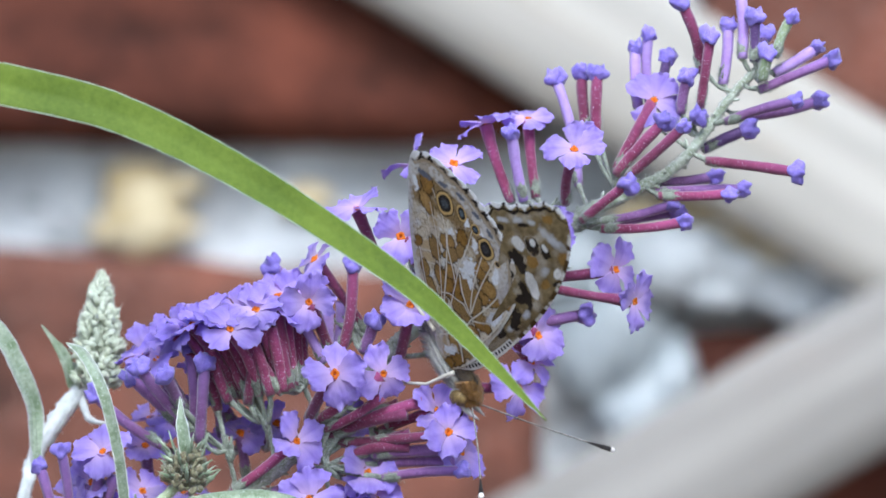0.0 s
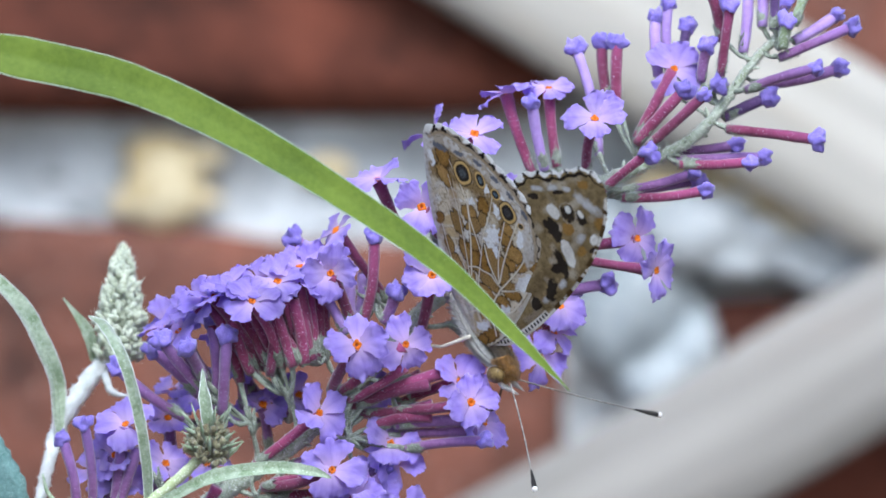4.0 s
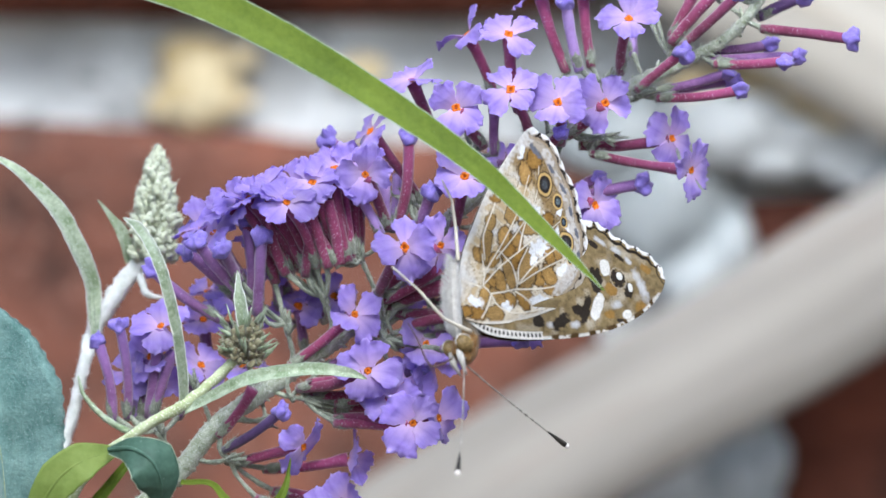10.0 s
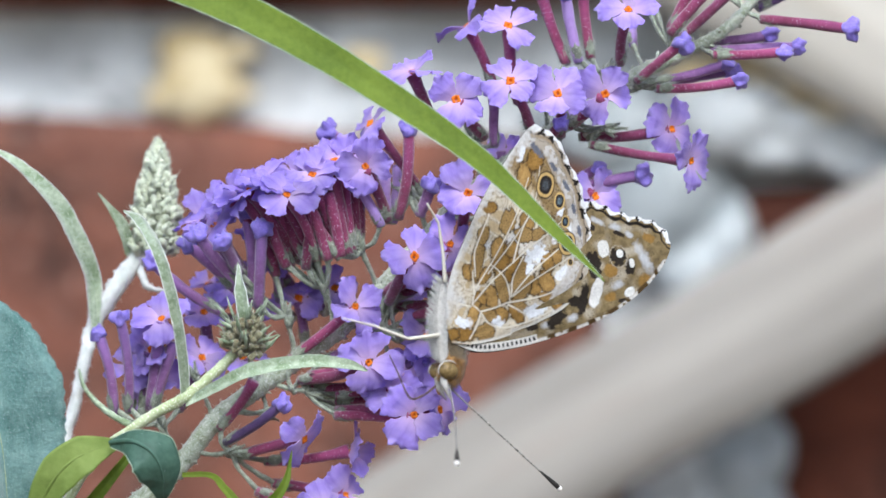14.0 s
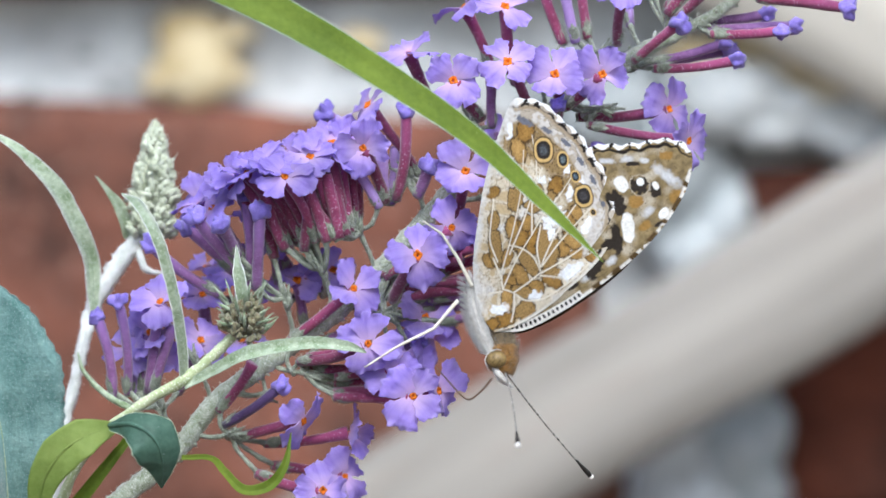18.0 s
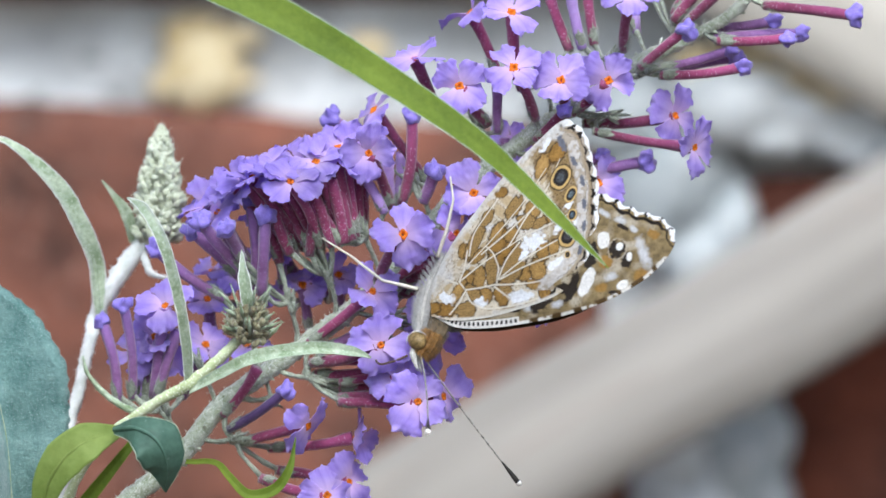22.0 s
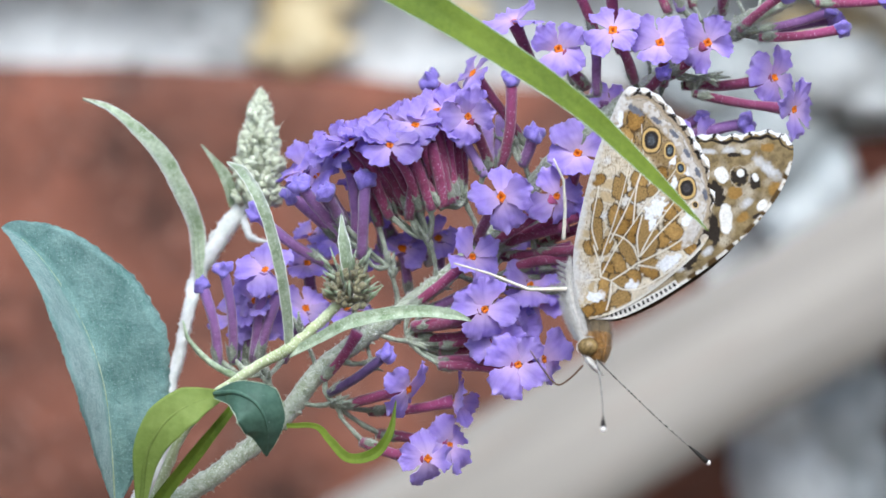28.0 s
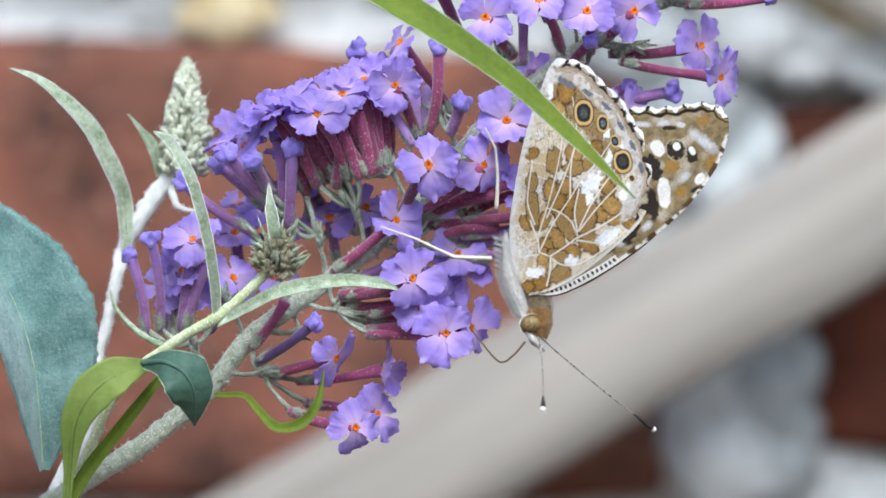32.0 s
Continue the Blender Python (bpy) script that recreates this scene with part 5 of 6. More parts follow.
    dc, _ = to_line(x, y, smooth_line(HIND[15:], 20))
    return np.clip(blend(col, (0.76, 0.72, 0.63), (0.40 - dc) * 4) * 0.84, 0, 0.95)


FORE_WHITE = [(20.6, 8.2, 0.78, 1.0, 0), (18.9, 3.4, 1.75, 0.72, 66), (22.6, 7.4, 0.42, 0.48, 0), (23.9, 6.1, 0.32, 0.5, 0), (23.2, 2.9, 0.75, 0.52, 21)]
FORE_DARK = [(19.1, 6.5, 0.95, 1.7, 0), (17.1, 2.7, 1.9, 0.6, 73), (13.4, 1.1, 1.6, 0.75, 31), (16.1, 2.8, 0.9, 0.57, 0), (19.3, 10.9, 0.95, 0.36, -34), (22.35, 7.05, 1.0, 1.12, 0), (22.2, 2.1, 0.6, 0.26, 11), (22.8, 9.6, 0.8, 0.28, -29),
             (23.5, 5.7, 0.62, 0.88, 0), (10.3, 0.9, 0.8, 0.7, 20), (16.0, 8.5, 1.5, 1.0, 40)]
FORE_LAVENDER = [(25.6, 6.4, 2.4, 0.7, -67), (20.3, 11.4, 1.1, 0.4, -31), (22.5, 10.4, 0.85, 0.46, -29), (21.8, 3.9, 1.0, 0.55, 11), (24.2, 9.3, 0.66, 0.4, -39), (15.3, 0.9, 0.9, 0.5, 15), (12.0, 0.6, 0.8, 0.5, 10)]
FORE_OCHRE = [(25.6, 3.8, 1.25, 0.8, -14), (20.6, 2.6, 0.8, 0.6, 0), (26.6, 8.6, 0.8, 0.6, -40), (21.0, 5.6, 0.8, 0.9, 60)]


def fore_colours(x, y):
    n1, n2, n3 = L1.at(x * 0.8 + 9, y * 0.8), L2.at(x * 2.3 + 5, y * 2.3), L3.at(x * 7, y * 7)
    n4 = L1.at(x * 15, y * 15)
    col = np.tile(np.array((0.27, 0.20, 0.095)), (len(x), 1)) * (0.66 + 0.55 * n2)[:, None]
    col = blend(col, (0.52, 0.45, 0.33), (n1 - 0.55) * 3)
    col = blend(col, (0.10, 0.075, 0.04), (n3 * 0.5 + n4 * 0.5 - 0.62) * 4)
    warp = 0.45 * (n2 - 0.5) + 0.2 * (n3 - 0.5)
    for fields, tone, soft in ((FORE_OCHRE, (0.33, 0.19, 0.05), 4), (FORE_LAVENDER, (0.60, 0.60, 0.60), 1.6), (FORE_DARK, (0.035, 0.027, 0.02), 5), (FORE_WHITE, (0.86, 0.84, 0.78), 7)):
        for f in fields:
            col = blend(col, tone, (1.05 - field(x, y, f, warp * (0.4 if soft == 7 else 1.0))) * soft)
    ring = field(x, y, (22.35, 7.05, 1.0, 1.12, 0), 0.2 * (n3 - 0.5))
    col = blend(col, (0.52, 0.46, 0.36), (0.10 - np.abs(ring - 1.10)) * 9)
    dc, s = to_line(x, y, smooth_line(FORE[:8], 50))
    base = s < 11
    col = blend(col, (0.80, 0.77, 0.70), np.where(base, (1.0 - dc) * 8, (0.45 - dc) * 5 * (n2 > 0.35)))
    col = blend(col, DARK, np.where(base, (0.80 - dc) * 9 * (np.sin(s * 2 * math.pi / 0.58) > 0.1) * (dc > 0.30), 0))
    col = blend(col, BROWN, np.where(base, 0, (0.6 - dc) * 5 * (np.sin(s * 2 * math.pi / 2.6 + 3 * n1) > 0.4)))
    dm, s = to_line(x, y, smooth_line(FORE[8:15], 40))
    col = blend(col, (0.30, 0.22, 0.10), (1.2 - dm) * 3)
    wave = np.sin(s * 2 * math.pi / 2.0 + 2.4 * (n1 - 0.5))
    col = blend(col, DARK, (0.10 + 0.24 * n1 - np.abs(dm - 0.80 - 0.12 * wave)) * 7)
    col = blend(col, (0.93, 0.92, 0.90), (0.50 + 0.14 * wave + 0.4 * (n2 - 0.5) - dm) * 8)
    col = blend(col, DARK, (0.62 - dm) * 8 * (wave + 1.0 * (n3 - 0.5) < -0.80))
    return np.clip(col * (0.76 + 0.20 * n3)[:, None], 0, 0.95)


def wing_material(name):
    m = bpy.data.materials.new(name)
    m.use_nodes = True
    nt = m.node_tree
    b = nt.nodes["Principled BSDF"]
    b.inputs["Roughness"].default_value = 0.75
    b.inputs["Specular IOR Level"].default_value = 0.1
    at = nt.nodes.new("ShaderNodeVertexColor")
    at.layer_name = "pattern"
    nz = node(nt, "ShaderNodeTexNoise", Scale=3500.0, Detail=3.0)
    co = nt.nodes.new("ShaderNodeTexCoord")
    nt.links.new(co.outputs["Object"], nz.inputs["Vector"])
    mr = nt.nodes.new("ShaderNodeMapRange")
    mr.inputs["To Min"].default_value, mr.inputs["To Max"].default_value = 0.72, 1.28
    nt.links.new(nz.outputs["Fac"], mr.inputs["Value"])
    mul = nt.nodes.new("ShaderNodeMix")
    mul.data_type, mul.blend_type = "RGBA", "MULTIPLY"
    mul.inputs["Factor"].default_value = 1.0
    nt.links.new(at.outputs["Color"], mul.inputs["A"])
    nt.links.new(mr.outputs["Result"], mul.inputs["B"])
    nt.links.new(mul.outputs["Result"], b.inputs["Base Color"])
    bp = node(nt, "ShaderNodeBump", Strength=0.35, Distance=0.0001)
    nt.links.new(nz.outputs["Fac"], bp.inputs["Height"])
    nt.links.new(bp.outputs["Normal"], b.inputs["Normal"])
    tl = nt.nodes.new("ShaderNodeBsdfTranslucent")
    nt.links.new(mul.outputs["Result"], tl.inputs["Color"])
    ms = nt.nodes.new("ShaderNodeMixShader")
    ms.inputs[0].default_value = 0.22
    nt.links.new(b.outputs[0], ms.inputs[1])
    nt.links.new(tl.outputs[0], ms.inputs[2])
    nt.links.new(ms.outputs[0], nt.nodes["Material Output"].inputs["Surface"])
    return m


M_WING = wing_material("wing_scales")
M_WING_TOP = surface("wing_upper", (0.014, 0.009, 0.005), (0.06, 0.034, 0.014), 180, 0.8, 0.4, 8.0)
M_FUR = surface("body_fur", (0.03, 0.022, 0.012), (0.21, 0.155, 0.085), 2000, 0.9, 0.5, 4.0, sheen=0.5)
M_PALE_FUR = surface("pale_fur", (0.34, 0.32, 0.28), (0.78, 0.76, 0.71), 1600, 0.9, 0.5, 4.0, sheen=0.5)
M_HEAD = surface("head_fur", (0.09, 0.042, 0.012), (0.66, 0.37, 0.11), 1300, 0.9, 0.5, 4.0, sheen=0.4)
M_EYE = surface("eye", (0.05, 0.032, 0.012), (0.34, 0.235, 0.09), 1300, 0.35, 0.2, 4.0)
M_LEG = surface("leg", (0.55, 0.50, 0.38), (0.80, 0.76, 0.66), 900, 0.7, 0.3, 3.0)
M_ANT = surface("antenna", (0.02, 0.018, 0.015), (0.55, 0.52, 0.46), 1500, 0.7, 0.3, 2.0, stretch=(1, 1, 1.6))
M_BLACK = surface("black_club", (0.012, 0.011, 0.01), (0.04, 0.036, 0.03), 900, 0.6, 0.2, 3.0)
M_TIP = surface("pale_tip", (0.75, 0.70, 0.62), (0.90, 0.87, 0.82), 900, 0.6, 0.2, 3.0)
M_TONGUE = surface("proboscis", (0.06, 0.035, 0.02), (0.16, 0.10, 0.06), 900, 0.5, 0.2, 3.0)


def wing_mesh(name, outline, centre, colours, rings, spokes, bulge, thick, scallop_from, scallop_to, scallop=0.16, period=1.5):
    """A wing lying in its x-z plane, faintly bowed, with its lower face patterned and its upper face dark."""
    edge = smooth_line(outline + outline[:1], spokes)[:-1]
    e = np.array(edge)
    c = np.array(centre)
    s = np.cumsum(np.hypot(*(e - np.roll(e, 1, axis=0)).T))
    lo, hi = (np.argmin(np.hypot(*(e - np.array(p)).T)) for p in (scallop_from, scallop_to))
    idx = np.arange(len(e))
    inside = (idx >= lo) & (idx <= hi)
    v = e - c
    ln = np.hypot(*v.T)
    e = c + v * (1 + np.where(inside, scallop * np.cos(s * 2 * math.pi / period), 0) / ln)[:, None]
    t = (np.arange(1, rings + 1) / rings) ** 0.9
    pts = np.concatenate([c[None], (c[None, None] + (e - c)[None] * t[:, None, None]).reshape(-1, 2)])
    x, z = pts[:, 0], pts[:, 1]
    rr = np.concatenate([[0.0], np.repeat(t, len(e))])
    a = np.arctan2(z, x + 1)
    y = bulge * (1 - rr ** 2) + 0.10 * np.sin(a * 34) * np.clip(np.hypot(x, z) / 12, 0, 1) * (1 - 0.4 * rr)
    front = np.stack([x, -y - thick / 2 * (1 - 0.8 * rr ** 6), z], 1)
    back = np.stack([x, -y + thick / 2 * (1 - 0.8 * rr ** 6), z], 1)
    n, nv = len(e), len(pts)
    k = np.arange(n)
    k2 = (k + 1) % n
    faces = [(0, int(1 + i), int(1 + j)) for i, j in zip(k2, k)]
    for r in range(rings - 1):
        a0, b0 = 1 + r * n, 1 + (r + 1) * n
        faces += list(zip((a0 + k).tolist(), (a0 + k2).tolist(), (b0 + k2).tolist(), (b0 + k).tolist()))
    rear = [tuple(nv + i for i in f[::-1]) for f in faces]
    last = 1 + (rings - 1) * n
    rim = list(zip((last + k).tolist(), (last + k2).tolist(), (nv + last + k2).tolist(), (nv + last + k).tolist()))
    mesh = mesh_from(name, (np.concatenate([front, back]) * MM).tolist(), faces + rear + rim)
    mesh.materials.append(M_WING)
    mesh.materials.append(M_WING_TOP)
    mesh.polygons.foreach_set("material_index", [0] * len(faces) + [1] * len(rear) + [0] * len(rim))
    col = np.clip(colours(x, z), 0.005, 0.95)
    rgba = np.concatenate([np.concatenate([col, col]), np.ones((2 * nv, 1))], 1).astype(np.float32)
    layer = mesh.color_attributes.new("pattern", "FLOAT_COLOR", "POINT")
    layer.data.foreach_set("color", rgba.ravel())
    return mesh


butterfly = new("butterfly")
START = butterfly_pose(5.9, -21.02, 4.74, 38.45, 1.66, 39.59)
place(butterfly, None, START)
tagged(butterfly, "butterfly with closed mottled brown and white wings feeding on blossom", "butterfly")


def fly_part(name, mesh, m=None, label="", parent=None):
    base = butterfly if parent is None else parent
    ob = part_mesh(name, mesh, None, base, WORLD[base] @ (Matrix() if m is None else m), label)
    return ob


def wing_pose(side, slide):
    """side 1: towards the camera, -1: beyond the body. The wing slides in its own plane about its root."""
    return Matrix.Translation((0, -0.0004 * side, 0)) @ Matrix.Rotation(radians(-0.5 * side), 4, "X") @ Matrix.Rotation(radians(-0.7 * side), 4, "Z") \
        @ Matrix.Rotation(radians(-slide), 4, "Y")


hind = wing_mesh("hindwing", HIND, (11.5, 8.0), hind_colours, 150, 560, 0.35, 0.16, (15.4, 22.0), (19.3, 6.2), 0.10, 1.9)
fore = wing_mesh("forewing", FORE, (15.5, 5.0), fore_colours, 150, 560, 0.25, 0.16, (29.3, 7.8), (20.4, 13.6), 0.16, 2.0)
far_hind = wing_mesh("hindwing", HIND, (11.5, 8.0), hind_colours, 60, 260, 0.35, 0.16, (15.4, 22.0), (19.3, 6.2), 0.10, 1.9)
far_fore = wing_mesh("forewing", FORE, (15.5, 5.0), fore_colours, 60, 260, 0.25, 0.16, (29.3, 7.8), (20.4, 13.6), 0.16, 2.0)
flip = Matrix.Diagonal((1, -1, 1, 1))
forewings = []


def mirrored(mesh):
    """The same wing for the other side of the body, a trace smaller."""
    out = mesh.copy()
    out.transform(Matrix.Translation((0.0004, 0, 0.0)) @ Matrix.Diagonal((0.80, 1, 0.88, 1)))
    out.transform(flip)
    out.flip_normals()
    return out


for side in (1, -1):
    fly_part("hindwing", hind if side == 1 else mirrored(far_hind), wing_pose(side, 0) @ Matrix.Translation((0, -0.00022 * side, 0)), "ochre and cream mosaic hindwing with four eyespots")
    f = fly_part("forewing", fore if side == 1 else mirrored(far_fore), wing_pose(side, 0), "brown forewing with white spots and a scalloped white edge")
    forewings.append((f, side))


def V(x, y, z):
    return Vector((x, y, z)) * MM


def body_part(name, points, radii, material, fur=0, fur_mm=1.0, lean=(0, 0, 0), label="", squash=1.0, thick=0.035, rough=0.12, droop=0.5):
    target = ([], [])
    curve = spline([V(*p) for p in points], 18)
    verts, faces = tube(curve, [r * MM for r in radii], 14, rough, 700.0)
    verts = [Vector((v.x, v.y * squash, v.z)) for v in verts]
    merge(target, verts, faces)
    pts, nrm = [], []
    for _ in range(fur):
        i = rng.randrange(len(verts))
        pts.append(verts[i])
        nrm.append((verts[i] - curve[min(i // 14, 18)]).normalized())
    hairs(target, pts, nrm, [rng.uniform(0.5, 1.0) * fur_mm * MM for _ in pts], thick * MM, droop, lean)
    return fly_part(name, mesh_from(name, *target, material), None, label)


body_part("abdomen", [(1.4, 0, 2.2), (4.2, 0, 5.2), (6.8, 0, 8.6), (8.2, 0, 11.0)], [1.2, 1.3, 1.1, 0.5], M_FUR, 60, 0.5, squash=0.25)
body_part("thorax", [(0.0, 0, -2.2), (0.5, 0, -1.1), (0.7, 0, 0.6), (1.4, 0, 2.6)], [1.2, 1.45, 1.4, 1.0], M_FUR, 1200, 0.8, (0.0, 0, 0.5), squash=0.22, thick=0.025)
body_part("breast_fur", [(-1.5, -0.5, -1.7), (-1.3, -0.5, 0.7), (-0.7, -0.5, 3.4), (0.6, -0.4, 6.8)], [0.38, 0.62, 0.66, 0.28], M_PALE_FUR, 7500, 1.7, (-0.15, -0.1, 1.7), "pale grey fur of the breast", squash=0.6, thick=0.016, rough=0.0, droop=0.35)
body_part("head", [(0.1, 0, -1.6), (-0.5, 0, -2.9), (-1.35, 0, -4.0)], [1.05, 1.15, 0.8], M_HEAD, 5200, 0.8, (0.1, 0, -0.2), squash=0.85, thick=0.03, rough=0.0, droop=0.9)
for y in (-1.2, 1.2):
    bm = blob(1.22 * MM, (1.0, 0.62, 0.84), 0.02, 300.0, y)
    part_eye = bpy.data.meshes.new("eye")
    for f in bm.faces:
        f.smooth = True
    bm.to_mesh(part_eye)
    bm.free()
    part_eye.materials.append(M_EYE)
    fly_part("eye", part_eye, Matrix.Translation(V(-1.4, y, -2.7)) @ Matrix.Rotation(radians(32), 4, "Y"), "brown compound eye")
    c = [V(-1.4, y * 1.05, -2.65) + V(math.cos(a) * 1.25, 0, math.sin(a) * 1.05) for a in [i * math.pi / 12 + 0.5 for i in range(12)]]
    fly_part("eye_rim", mesh_from("eye_rim", *tube(c, [0.04 * MM, 0.09 * MM, 0.03 * MM], 6, 0.7, 2500.0), M_PALE_FUR))
    target = ([], [])
    c = spline([V(-2.0, y * 0.6, -3.2), V(-1.95, y * 0.6, -4.5), V(-1.5, y * 0.4, -5.9)], 10)
    verts, faces = tube(c, [0.3 * MM, 0.38 * MM, 0.06 * MM], 8, 0.3)
    merge(target, verts, faces)
    pts = [verts[rng.randrange(len(verts))] for _ in range(130)]
    hairs(target, pts, [Vector((p.x + 0.0019, p.y, -0.0004)).normalized() for p in pts], [rng.uniform(0.2, 0.5) * MM for _ in pts], 0.025 * MM, 0.4, (0, 0, -0.8))
    fly_part("palp", mesh_from("palp", *target, M_PALE_FUR))

# antennae: fine banded threads with a black club and a pale tip, along +z from the brow
antennae = []
for y in (0.35, -0.35):
    ln = 18.6
    curve = [V(0.25 * math.sin(s * 3), 0, ln * s) for s in [i / 24 for i in range(25)]]
    mesh = mesh_from("antenna", *tube(curve[:23], [0.10 * MM, 0.09 * MM, 0.09 * MM], 6), M_ANT)
    ob = fly_part("antenna", mesh, Matrix.Translation(V(-1.2, y, -4.2)) @ Matrix.Rotation(math.pi, 4, "Y"))
    fly_part("club", mesh_from("club", *tube(curve[20:], [0.10 * MM, 0.18 * MM, 0.30 * MM, 0.28 * MM], 8), M_BLACK), None, "black club", ob)
    bm = blob(0.36 * MM, (0.9, 0.9, 1.0), 0.05, 300.0, 1.0)
    mesh = bpy.data.meshes.new("club_tip")
    bm.to_mesh(mesh)
    bm.free()
    mesh.materials.append(M_TIP)
    fly_part("club_tip", mesh, Matrix.Translation(curve[-1]), "white tip", ob)
    antennae.append(ob)


def antenna_pose(ob, v):
    y = 0.35 if ob is antennae[0] else -0.35
    return Matrix.Translation(V(-1.2, y, -4.2)) @ Vector(v).to_track_quat("Z", "Y").to_matrix().to_4x4()


legs = []


def leg(hip, points):
    """A jointed leg: its thigh, shin and foot swing about the hip."""
    m = Matrix.Translation(V(*hip))
    pts = [V(0, 0, 0)] + [V(p[0] - hip[0], p[1] - hip[1], p[2] - hip[2]) for p in points]
    curve = []
    for a, b in zip(pts, pts[1:]):
        curve += [a + (b - a) * k / 6 for k in range(6)]
    curve.append(pts[-1])
    legs.append(fly_part("leg", mesh_from("leg", *tube(curve, [0.25 * MM, 0.20 * MM, 0.15 * MM, 0.10 * MM], 7, 0.15), M_LEG), m))


leg((-0.6, -1.1, 4.4), [(-4.4, -1.8, 6.2), (-7.6, -2.6, 9.8), (-10.6, -3.0, 12.6)])
leg((0.6, -0.9, 8.0), [(1.8, -1.4, 11.2), (2.6, -2.0, 14.4), (2.2, -2.4, 17.0)])
fly_part("proboscis", mesh_from("proboscis", *tube(spline([V(*p) for p in [(-2.9, -0.3, -4.1), (-4.8, -0.6, -4.8), (-6.5, -0.6, -4.7), (-7.2, -0.4, -1.8), (-7.5, 0.2, 0.4)]], 24), [0.13 * MM, 0.11 * MM, 0.06 * MM], 6), M_TONGUE), None, "thin dark feeding tongue")


def motions():
    """The butterfly shifts its footing and turns; its forewings slide, its antennae sway, its legs keep their hold."""
    walk(butterfly, [(t, butterfly_pose(*row)) for t, *row in (
        (0, 7.18, -4.25, 5.28, 37.04, -3.40, -47.91), (1, 6.76, -4.29, 4.48, 37.87, -7.40, -43.59), (2, 8.85, -4.76, 8.58, 54.95, -14.82, -40.10),
        (2.5, 8.38, -4.77, 5.92, 46.00, -8.79, -35.31), (4.5, 8.66, -3.25, 4.50, 42.68, -9.38, -46.88), (5, 8.87, -5.88, 5.48, 47.09, -21.20, -43.90),
        (6, 10.77, -3.12, 3.38, 46.00, -16.96, -47.66), (7, 8.71, -6.20, 4.26, 46.00, -28.34, -40.97), (8, 3.81, -16.81, -0.83, 30.77, 4.28, 24.99),
        (9, 1.42, -20.59, -3.92, 9.88, -7.25, 41.62), (10, 1.34, -21.34, -4.19, 13.23, -11.30, 39.95), (11, 1.03, -21.77, -4.89, 10.48, -11.56, 39.51),
        (12, 1.24, -20.74, -5.48, 10.01, -6.66, 40.64), (13, 3.58, -15.72, -7.37, 22.30, 11.83, 32.70), (14, -0.20, -17.51, -7.72, 12.04, 1.85, 26.81),
        (14.5, 0.05, -16.54, -8.28, 12.17, -0.34, 19.95), (16.5, -0.56, -14.33, -8.97, 8.06, -2.71, 5.71), (17, -0.06, -14.43, -9.01, 8.71, -4.49, 5.83),
        (18, 5.17, -14.51, -8.75, 31.42, -12.97, 2.00), (19, 3.96, -14.26, -7.21, 25.84, -19.61, -1.27), (20, 2.06, -13.45, -6.99, 24.62, -17.77, -3.83),
        (21, -2.55, -7.61, -5.98, -1.66, -12.42, -25.53), (22, -2.45, -8.05, -6.32, -1.74, -15.06, -23.50), (23, -2.29, -7.44, -6.29, -1.62, -14.52, -23.91),
        (24, 0.56, -12.41, -6.67, 6.66, -44.26, -24.72), (25, 1.81, -10.46, -9.08, 12.22, -38.34, -28.39), (25.5, 2.82, -12.81, -8.64, 17.80, -38.88, -17.26),
        (27.5, 0.53, -15.08, -11.13, 14.25, -13.24, 6.06), (28, 4.05, -13.53, -10.86, 26.72, -16.38, -4.57), (29, 4.39, -13.57, -10.93, 27.57, -17.55, -3.18),
        (30, 4.20, -12.86, -11.25, 25.86, -13.35, -1.37), (31, 4.78, -12.97, -11.47, 27.95, -10.20, -0.34), (32, 5.37, -13.45, -11.68, 29.21, -5.79, 3.20),
    )])
    slide = (
        (0, -4.78), (1, -5.67), (2, -2.87), (2.5, -9.02), (4.5, -10.28), (5, -3.34), (6, -3.23),
        (7, -1.30), (8, 1.27), (9, -5.73), (10, -8.25), (11, -10.84), (12, -12.40), (13, -1.57),
        (14, -3.87), (14.5, -5.01), (16.5, -8.63), (17, -6.78), (18, -2.57), (19, -2.00), (20, -1.14),
        (21, -0.75), (22, -1.88), (23, -1.08), (24, -1.38), (25, -3.42), (25.5, -0.71), (27.5, -1.46),
        (28, -1.08), (29, -1.97), (30, -1.56), (31, -1.50), (32, -1.40),
    )
    for wing, side in forewings:
        walk(wing, [(t, wing_pose(side, a if side == 1 else a - (1.0 if t < 12.5 else -1.0 if 23.5 < t < 25.6 else 2.6))) for t, a in slide])
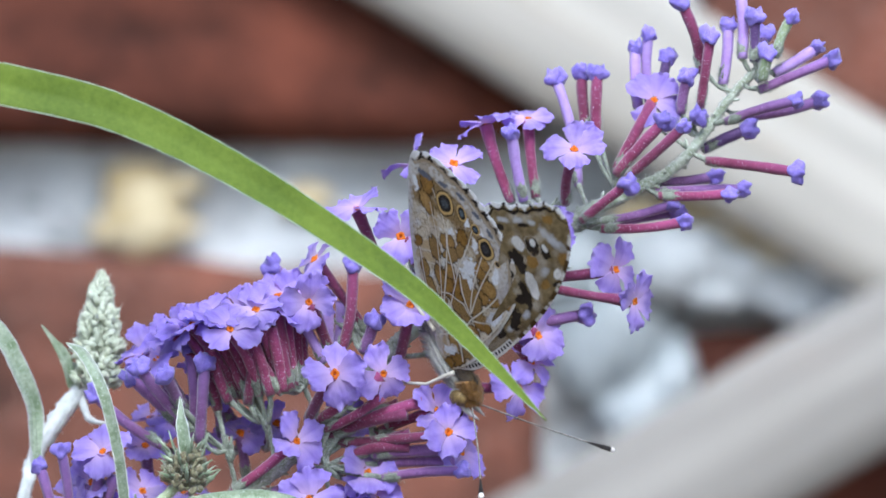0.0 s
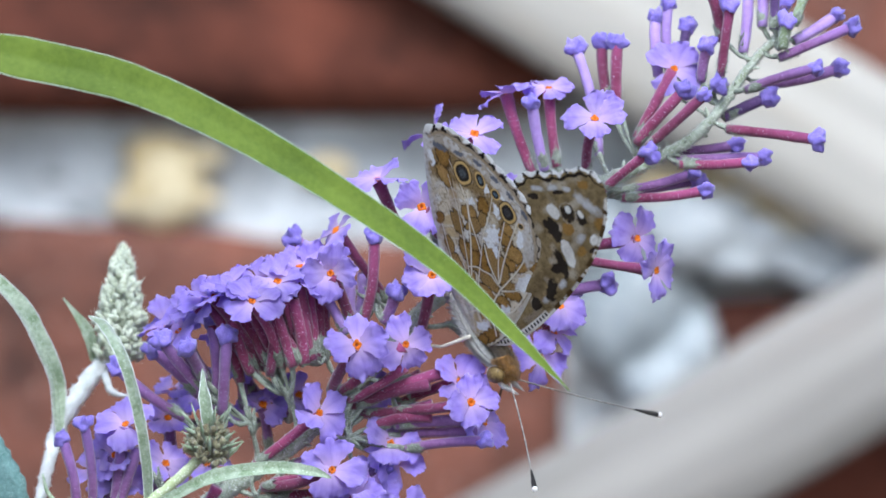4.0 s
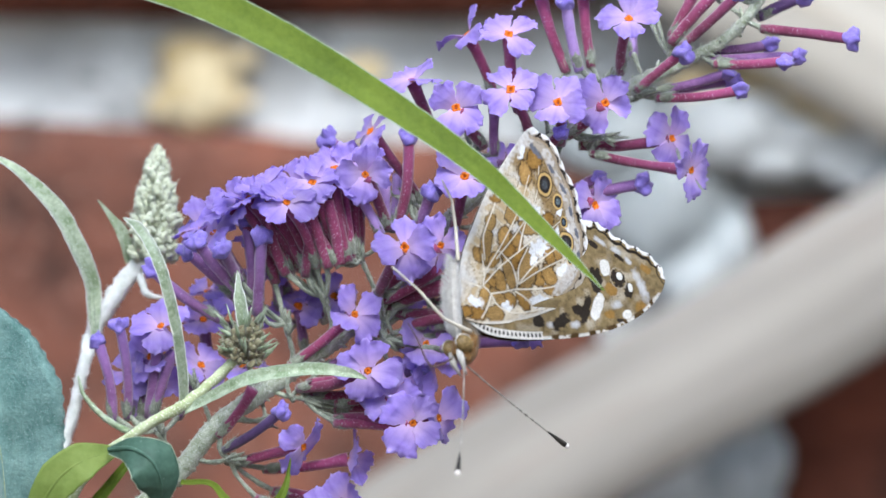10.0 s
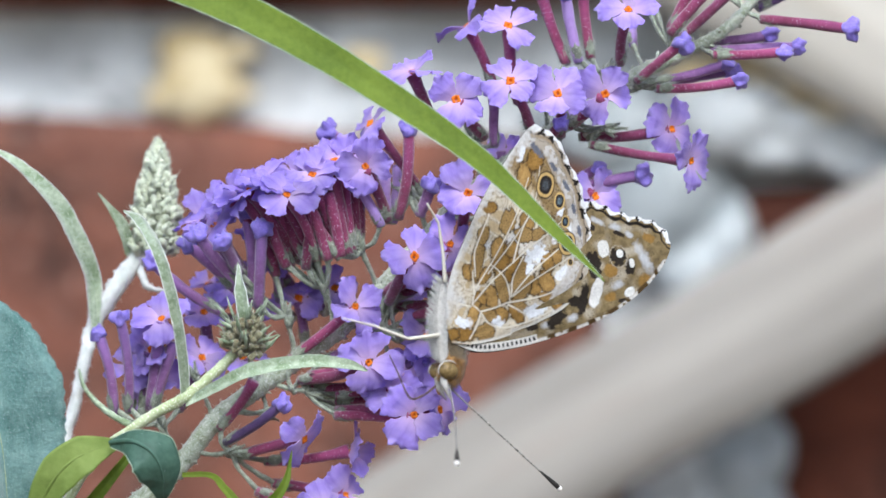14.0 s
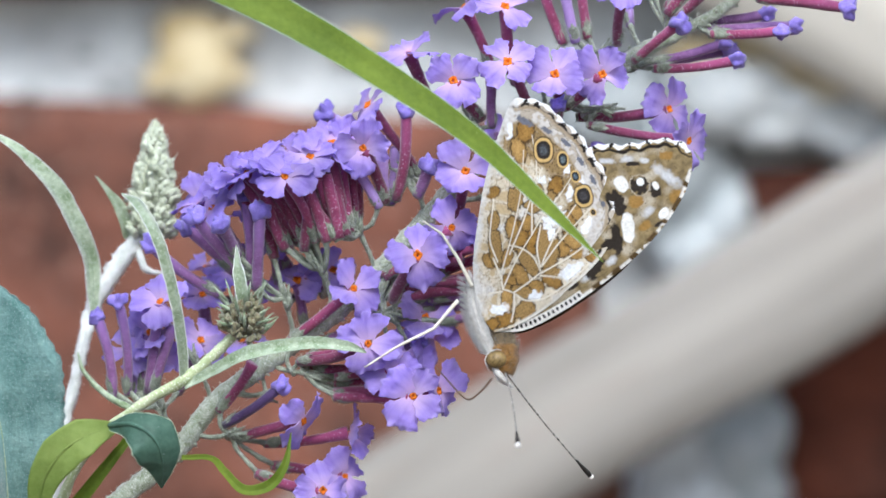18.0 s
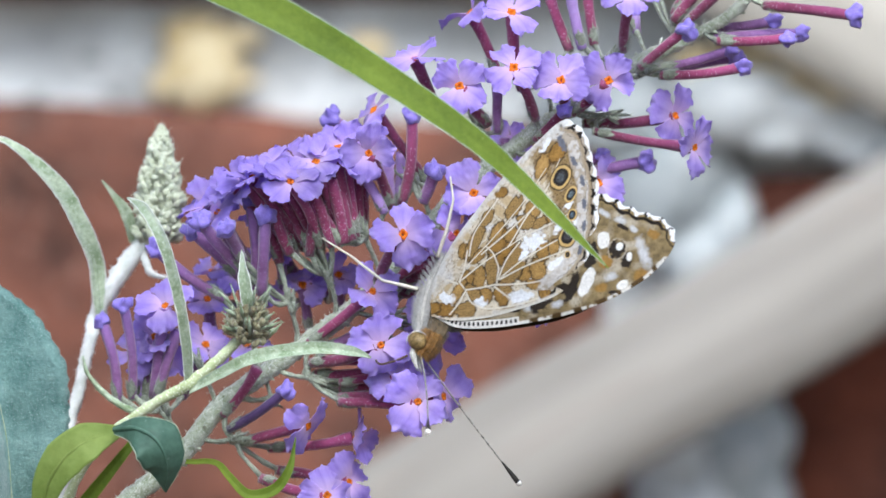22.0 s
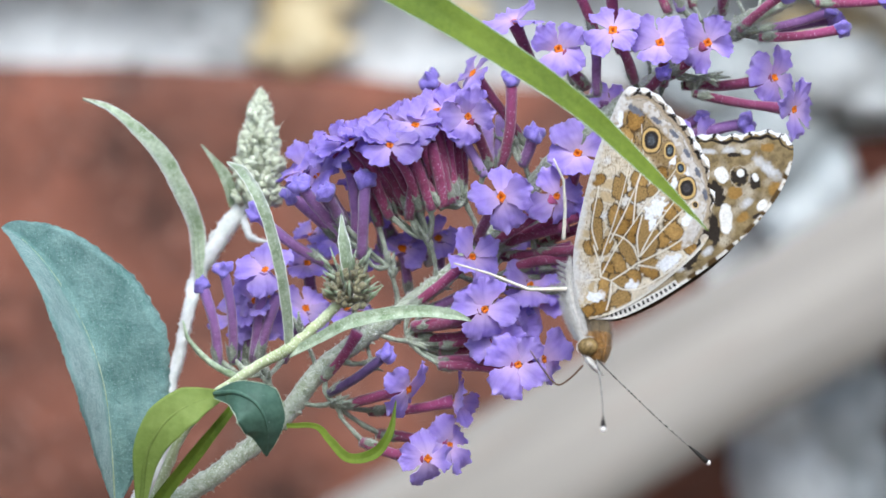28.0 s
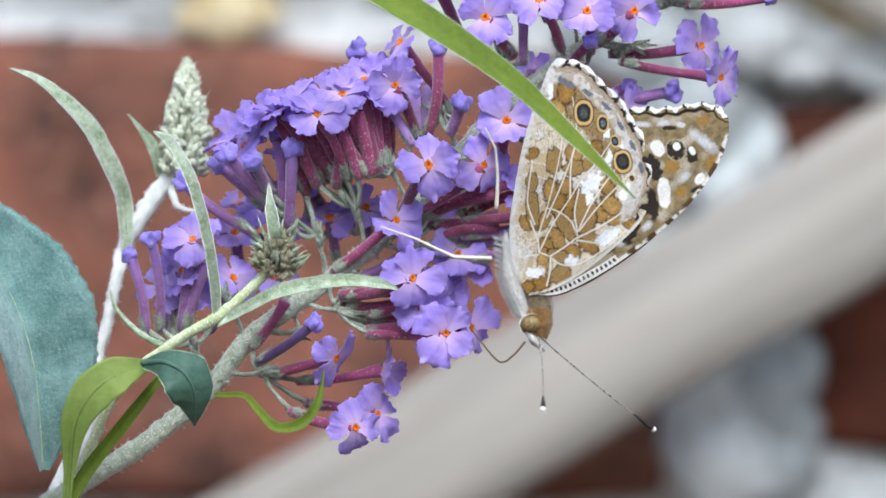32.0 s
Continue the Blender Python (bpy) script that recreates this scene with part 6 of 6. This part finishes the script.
    walk(antennae[0], [(t, antenna_pose(antennae[0], v)) for t, *v in (
        (0, -0.02, 0.71, -0.70), (1, 0.14, 0.70, -0.70), (2, -0.15, 0.69, -0.71), (2.5, 0.14, 0.71, -0.69),
        (4.5, -0.05, 0.70, -0.71), (5, -0.18, 0.79, -0.59), (6, -0.26, 0.76, -0.60), (7, -0.24, 0.84, -0.49),
        (8, 0.49, -0.03, -0.87), (9, 0.81, -0.12, -0.58), (10, 0.83, 0.19, -0.53), (11, 0.87, 0.16, -0.46),
        (12, 0.85, 0.04, -0.52), (13, 0.55, -0.01, -0.83), (14, 0.63, 0.05, -0.77), (14.5, 0.55, 0.33, -0.76),
        (16.5, 0.38, 0.61, -0.69), (17, 0.44, 0.51, -0.74), (18, 0.14, 0.72, -0.67), (19, 0.21, 0.73, -0.65),
        (20, 0.22, 0.69, -0.69), (21, 0.24, 0.79, -0.56), (22, 0.38, 0.65, -0.66), (23, 0.30, 0.75, -0.59),
        (24, 0.23, 0.82, -0.52), (25, 0.06, 0.93, -0.37), (25.5, 0.20, 0.81, -0.55), (27.5, 0.52, 0.55, -0.66),
        (28, 0.27, 0.64, -0.72), (29, 0.28, 0.64, -0.71), (30, 0.33, 0.59, -0.74), (31, 0.33, 0.52, -0.79),
        (32, 0.36, 0.48, -0.80),
    )])
    walk(antennae[1], [(t, antenna_pose(antennae[1], v)) for t, *v in (
        (0, 0.41, -0.75, -0.52), (1, 0.37, -0.69, -0.63), (2, 0.12, -0.79, -0.61), (2.5, 0.18, -0.74, -0.64),
        (4.5, 0.21, -0.68, -0.71), (5, 0.14, -0.66, -0.73), (6, 0.15, -0.76, -0.64), (7, 0.09, -0.69, -0.72),
        (8, -0.63, -0.70, -0.32), (9, -0.57, -0.45, -0.68), (10, -0.53, -0.34, -0.78), (11, -0.43, -0.40, -0.81),
        (12, -0.42, -0.47, -0.78), (13, -0.63, -0.74, -0.23), (14, -0.45, -0.78, -0.43), (14.5, -0.40, -0.77, -0.50),
        (16.5, -0.19, -0.83, -0.52), (17, -0.13, -0.76, -0.63), (18, -0.19, -0.78, -0.59), (19, -0.09, -0.71, -0.70),
        (20, -0.03, -0.73, -0.68), (21, 0.40, -0.67, -0.62), (22, 0.35, -0.66, -0.66), (23, 0.36, -0.70, -0.62),
        (25, 0.17, -0.57, -0.80), (25.5, 0.04, -0.56, -0.83), (27.5, -0.16, -0.78, -0.61), (28, -0.09, -0.78, -0.62),
        (29, -0.17, -0.73, -0.67), (30, -0.12, -0.80, -0.59), (31, -0.16, -0.81, -0.57), (32, -0.24, -0.85, -0.47),
    )])
    # florets that the butterfly's feet drag to and fro
    for floret, shifts in (
        (FEEDING_FLORET, ((0, -0.64, 0.97), (7, -0.64, 0.97), (9, 0.45, 0.90), (11, 0.84, 0.77), (13, 0.39, 1.16), (14, 1.87, -1.16), (16.5, 1.80, -1.67), (18, 2.45, -3.09), (19, 2.25, -2.77), (20, 0.39, -0.52), (21, 0.32, -0.13), (23, 0.06, -0.13), (32, 0.00, 0.00))),
        (UPPER_FLORET, ((0, -0.90, 4.12), (9, -0.90, 4.12), (11, -1.42, 3.67), (13, -0.32, 1.61), (14, -0.77, 1.22), (19, -0.84, 1.61), (20, -1.29, 1.09), (21, -0.52, -0.19), (23, -0.52, -0.32), (28, 0.00, 0.00), (32, 0.19, 0.13))),
        (SIDE_FLORET, ((0, -1.42, 1.09), (13, -1.42, 1.09), (14.5, 0.00, 0.00), (32, 0.00, 0.00))),
        (LOW_FLORET, ((0, -1.55, 0.13), (20, -1.55, 0.00), (22, 0.00, 0.26), (28, 0.00, 0.00), (32, -0.39, 0.64))),
        (LOWER_FLORET, ((0, -1.42, -0.39), (20, -1.29, -0.26), (22, -0.45, 0.13), (28, 0.00, 0.00), (32, 0.06, 0.00))),
    ):
        rest = floret.matrix_basis.copy()
        walk(floret, [(t, Matrix.Translation((x * MM, 0, z * MM)) @ rest) for t, x, z in shifts])
    # each leg: shift of the hip along the body and turn about it
    for leg, rows in (
        (legs[0], ((0, 1, -4.5, 13), (2, 0.6, -3.5, 8), (4.5, 0, -1.5, 0), (7, -1, 0.5, -5), (8, 0, -3, 0), (9, 1, -6, 4), (12, -1, -4.5, 4), (14, -1, -3, 20), (16.5, -1, 0, 42), (18, -1, 1, 46),
                   (20, -1, 0, 30), (22, -1, -1, 10), (24, -1, -1.5, 4), (25.5, -0.5, -0.8, 2), (27.5, 0, 0, 0), (29, 0, 0, -2), (32, -1, 1.5, -5))),
        (legs[1], ((0, 1, -3, 10), (2, 0.7, -1.5, 4), (4.5, 0.4, 0, -4), (7, 0, 2, -11), (8, 0, 0, 4), (9, 0, -1.5, 16), (12, 0, 0, 16), (14, 0, -1, 16), (18, 0, -2, 16),
                   (20, 0, -1.5, 8), (22, 0, -1, -2), (24, 0, -0.5, -8), (25.5, 0.3, 0.5, -9), (29, 1, 2, -11), (32, 1, 2.5, -11))),
    ):
        rest = leg.matrix_basis.copy()
        walk(leg, [(t, Matrix.Translation((x * MM, 0, z * MM)) @ rest @ Matrix.Rotation(radians(-a), 4, "Y")) for t, x, z, a in rows])


motions()
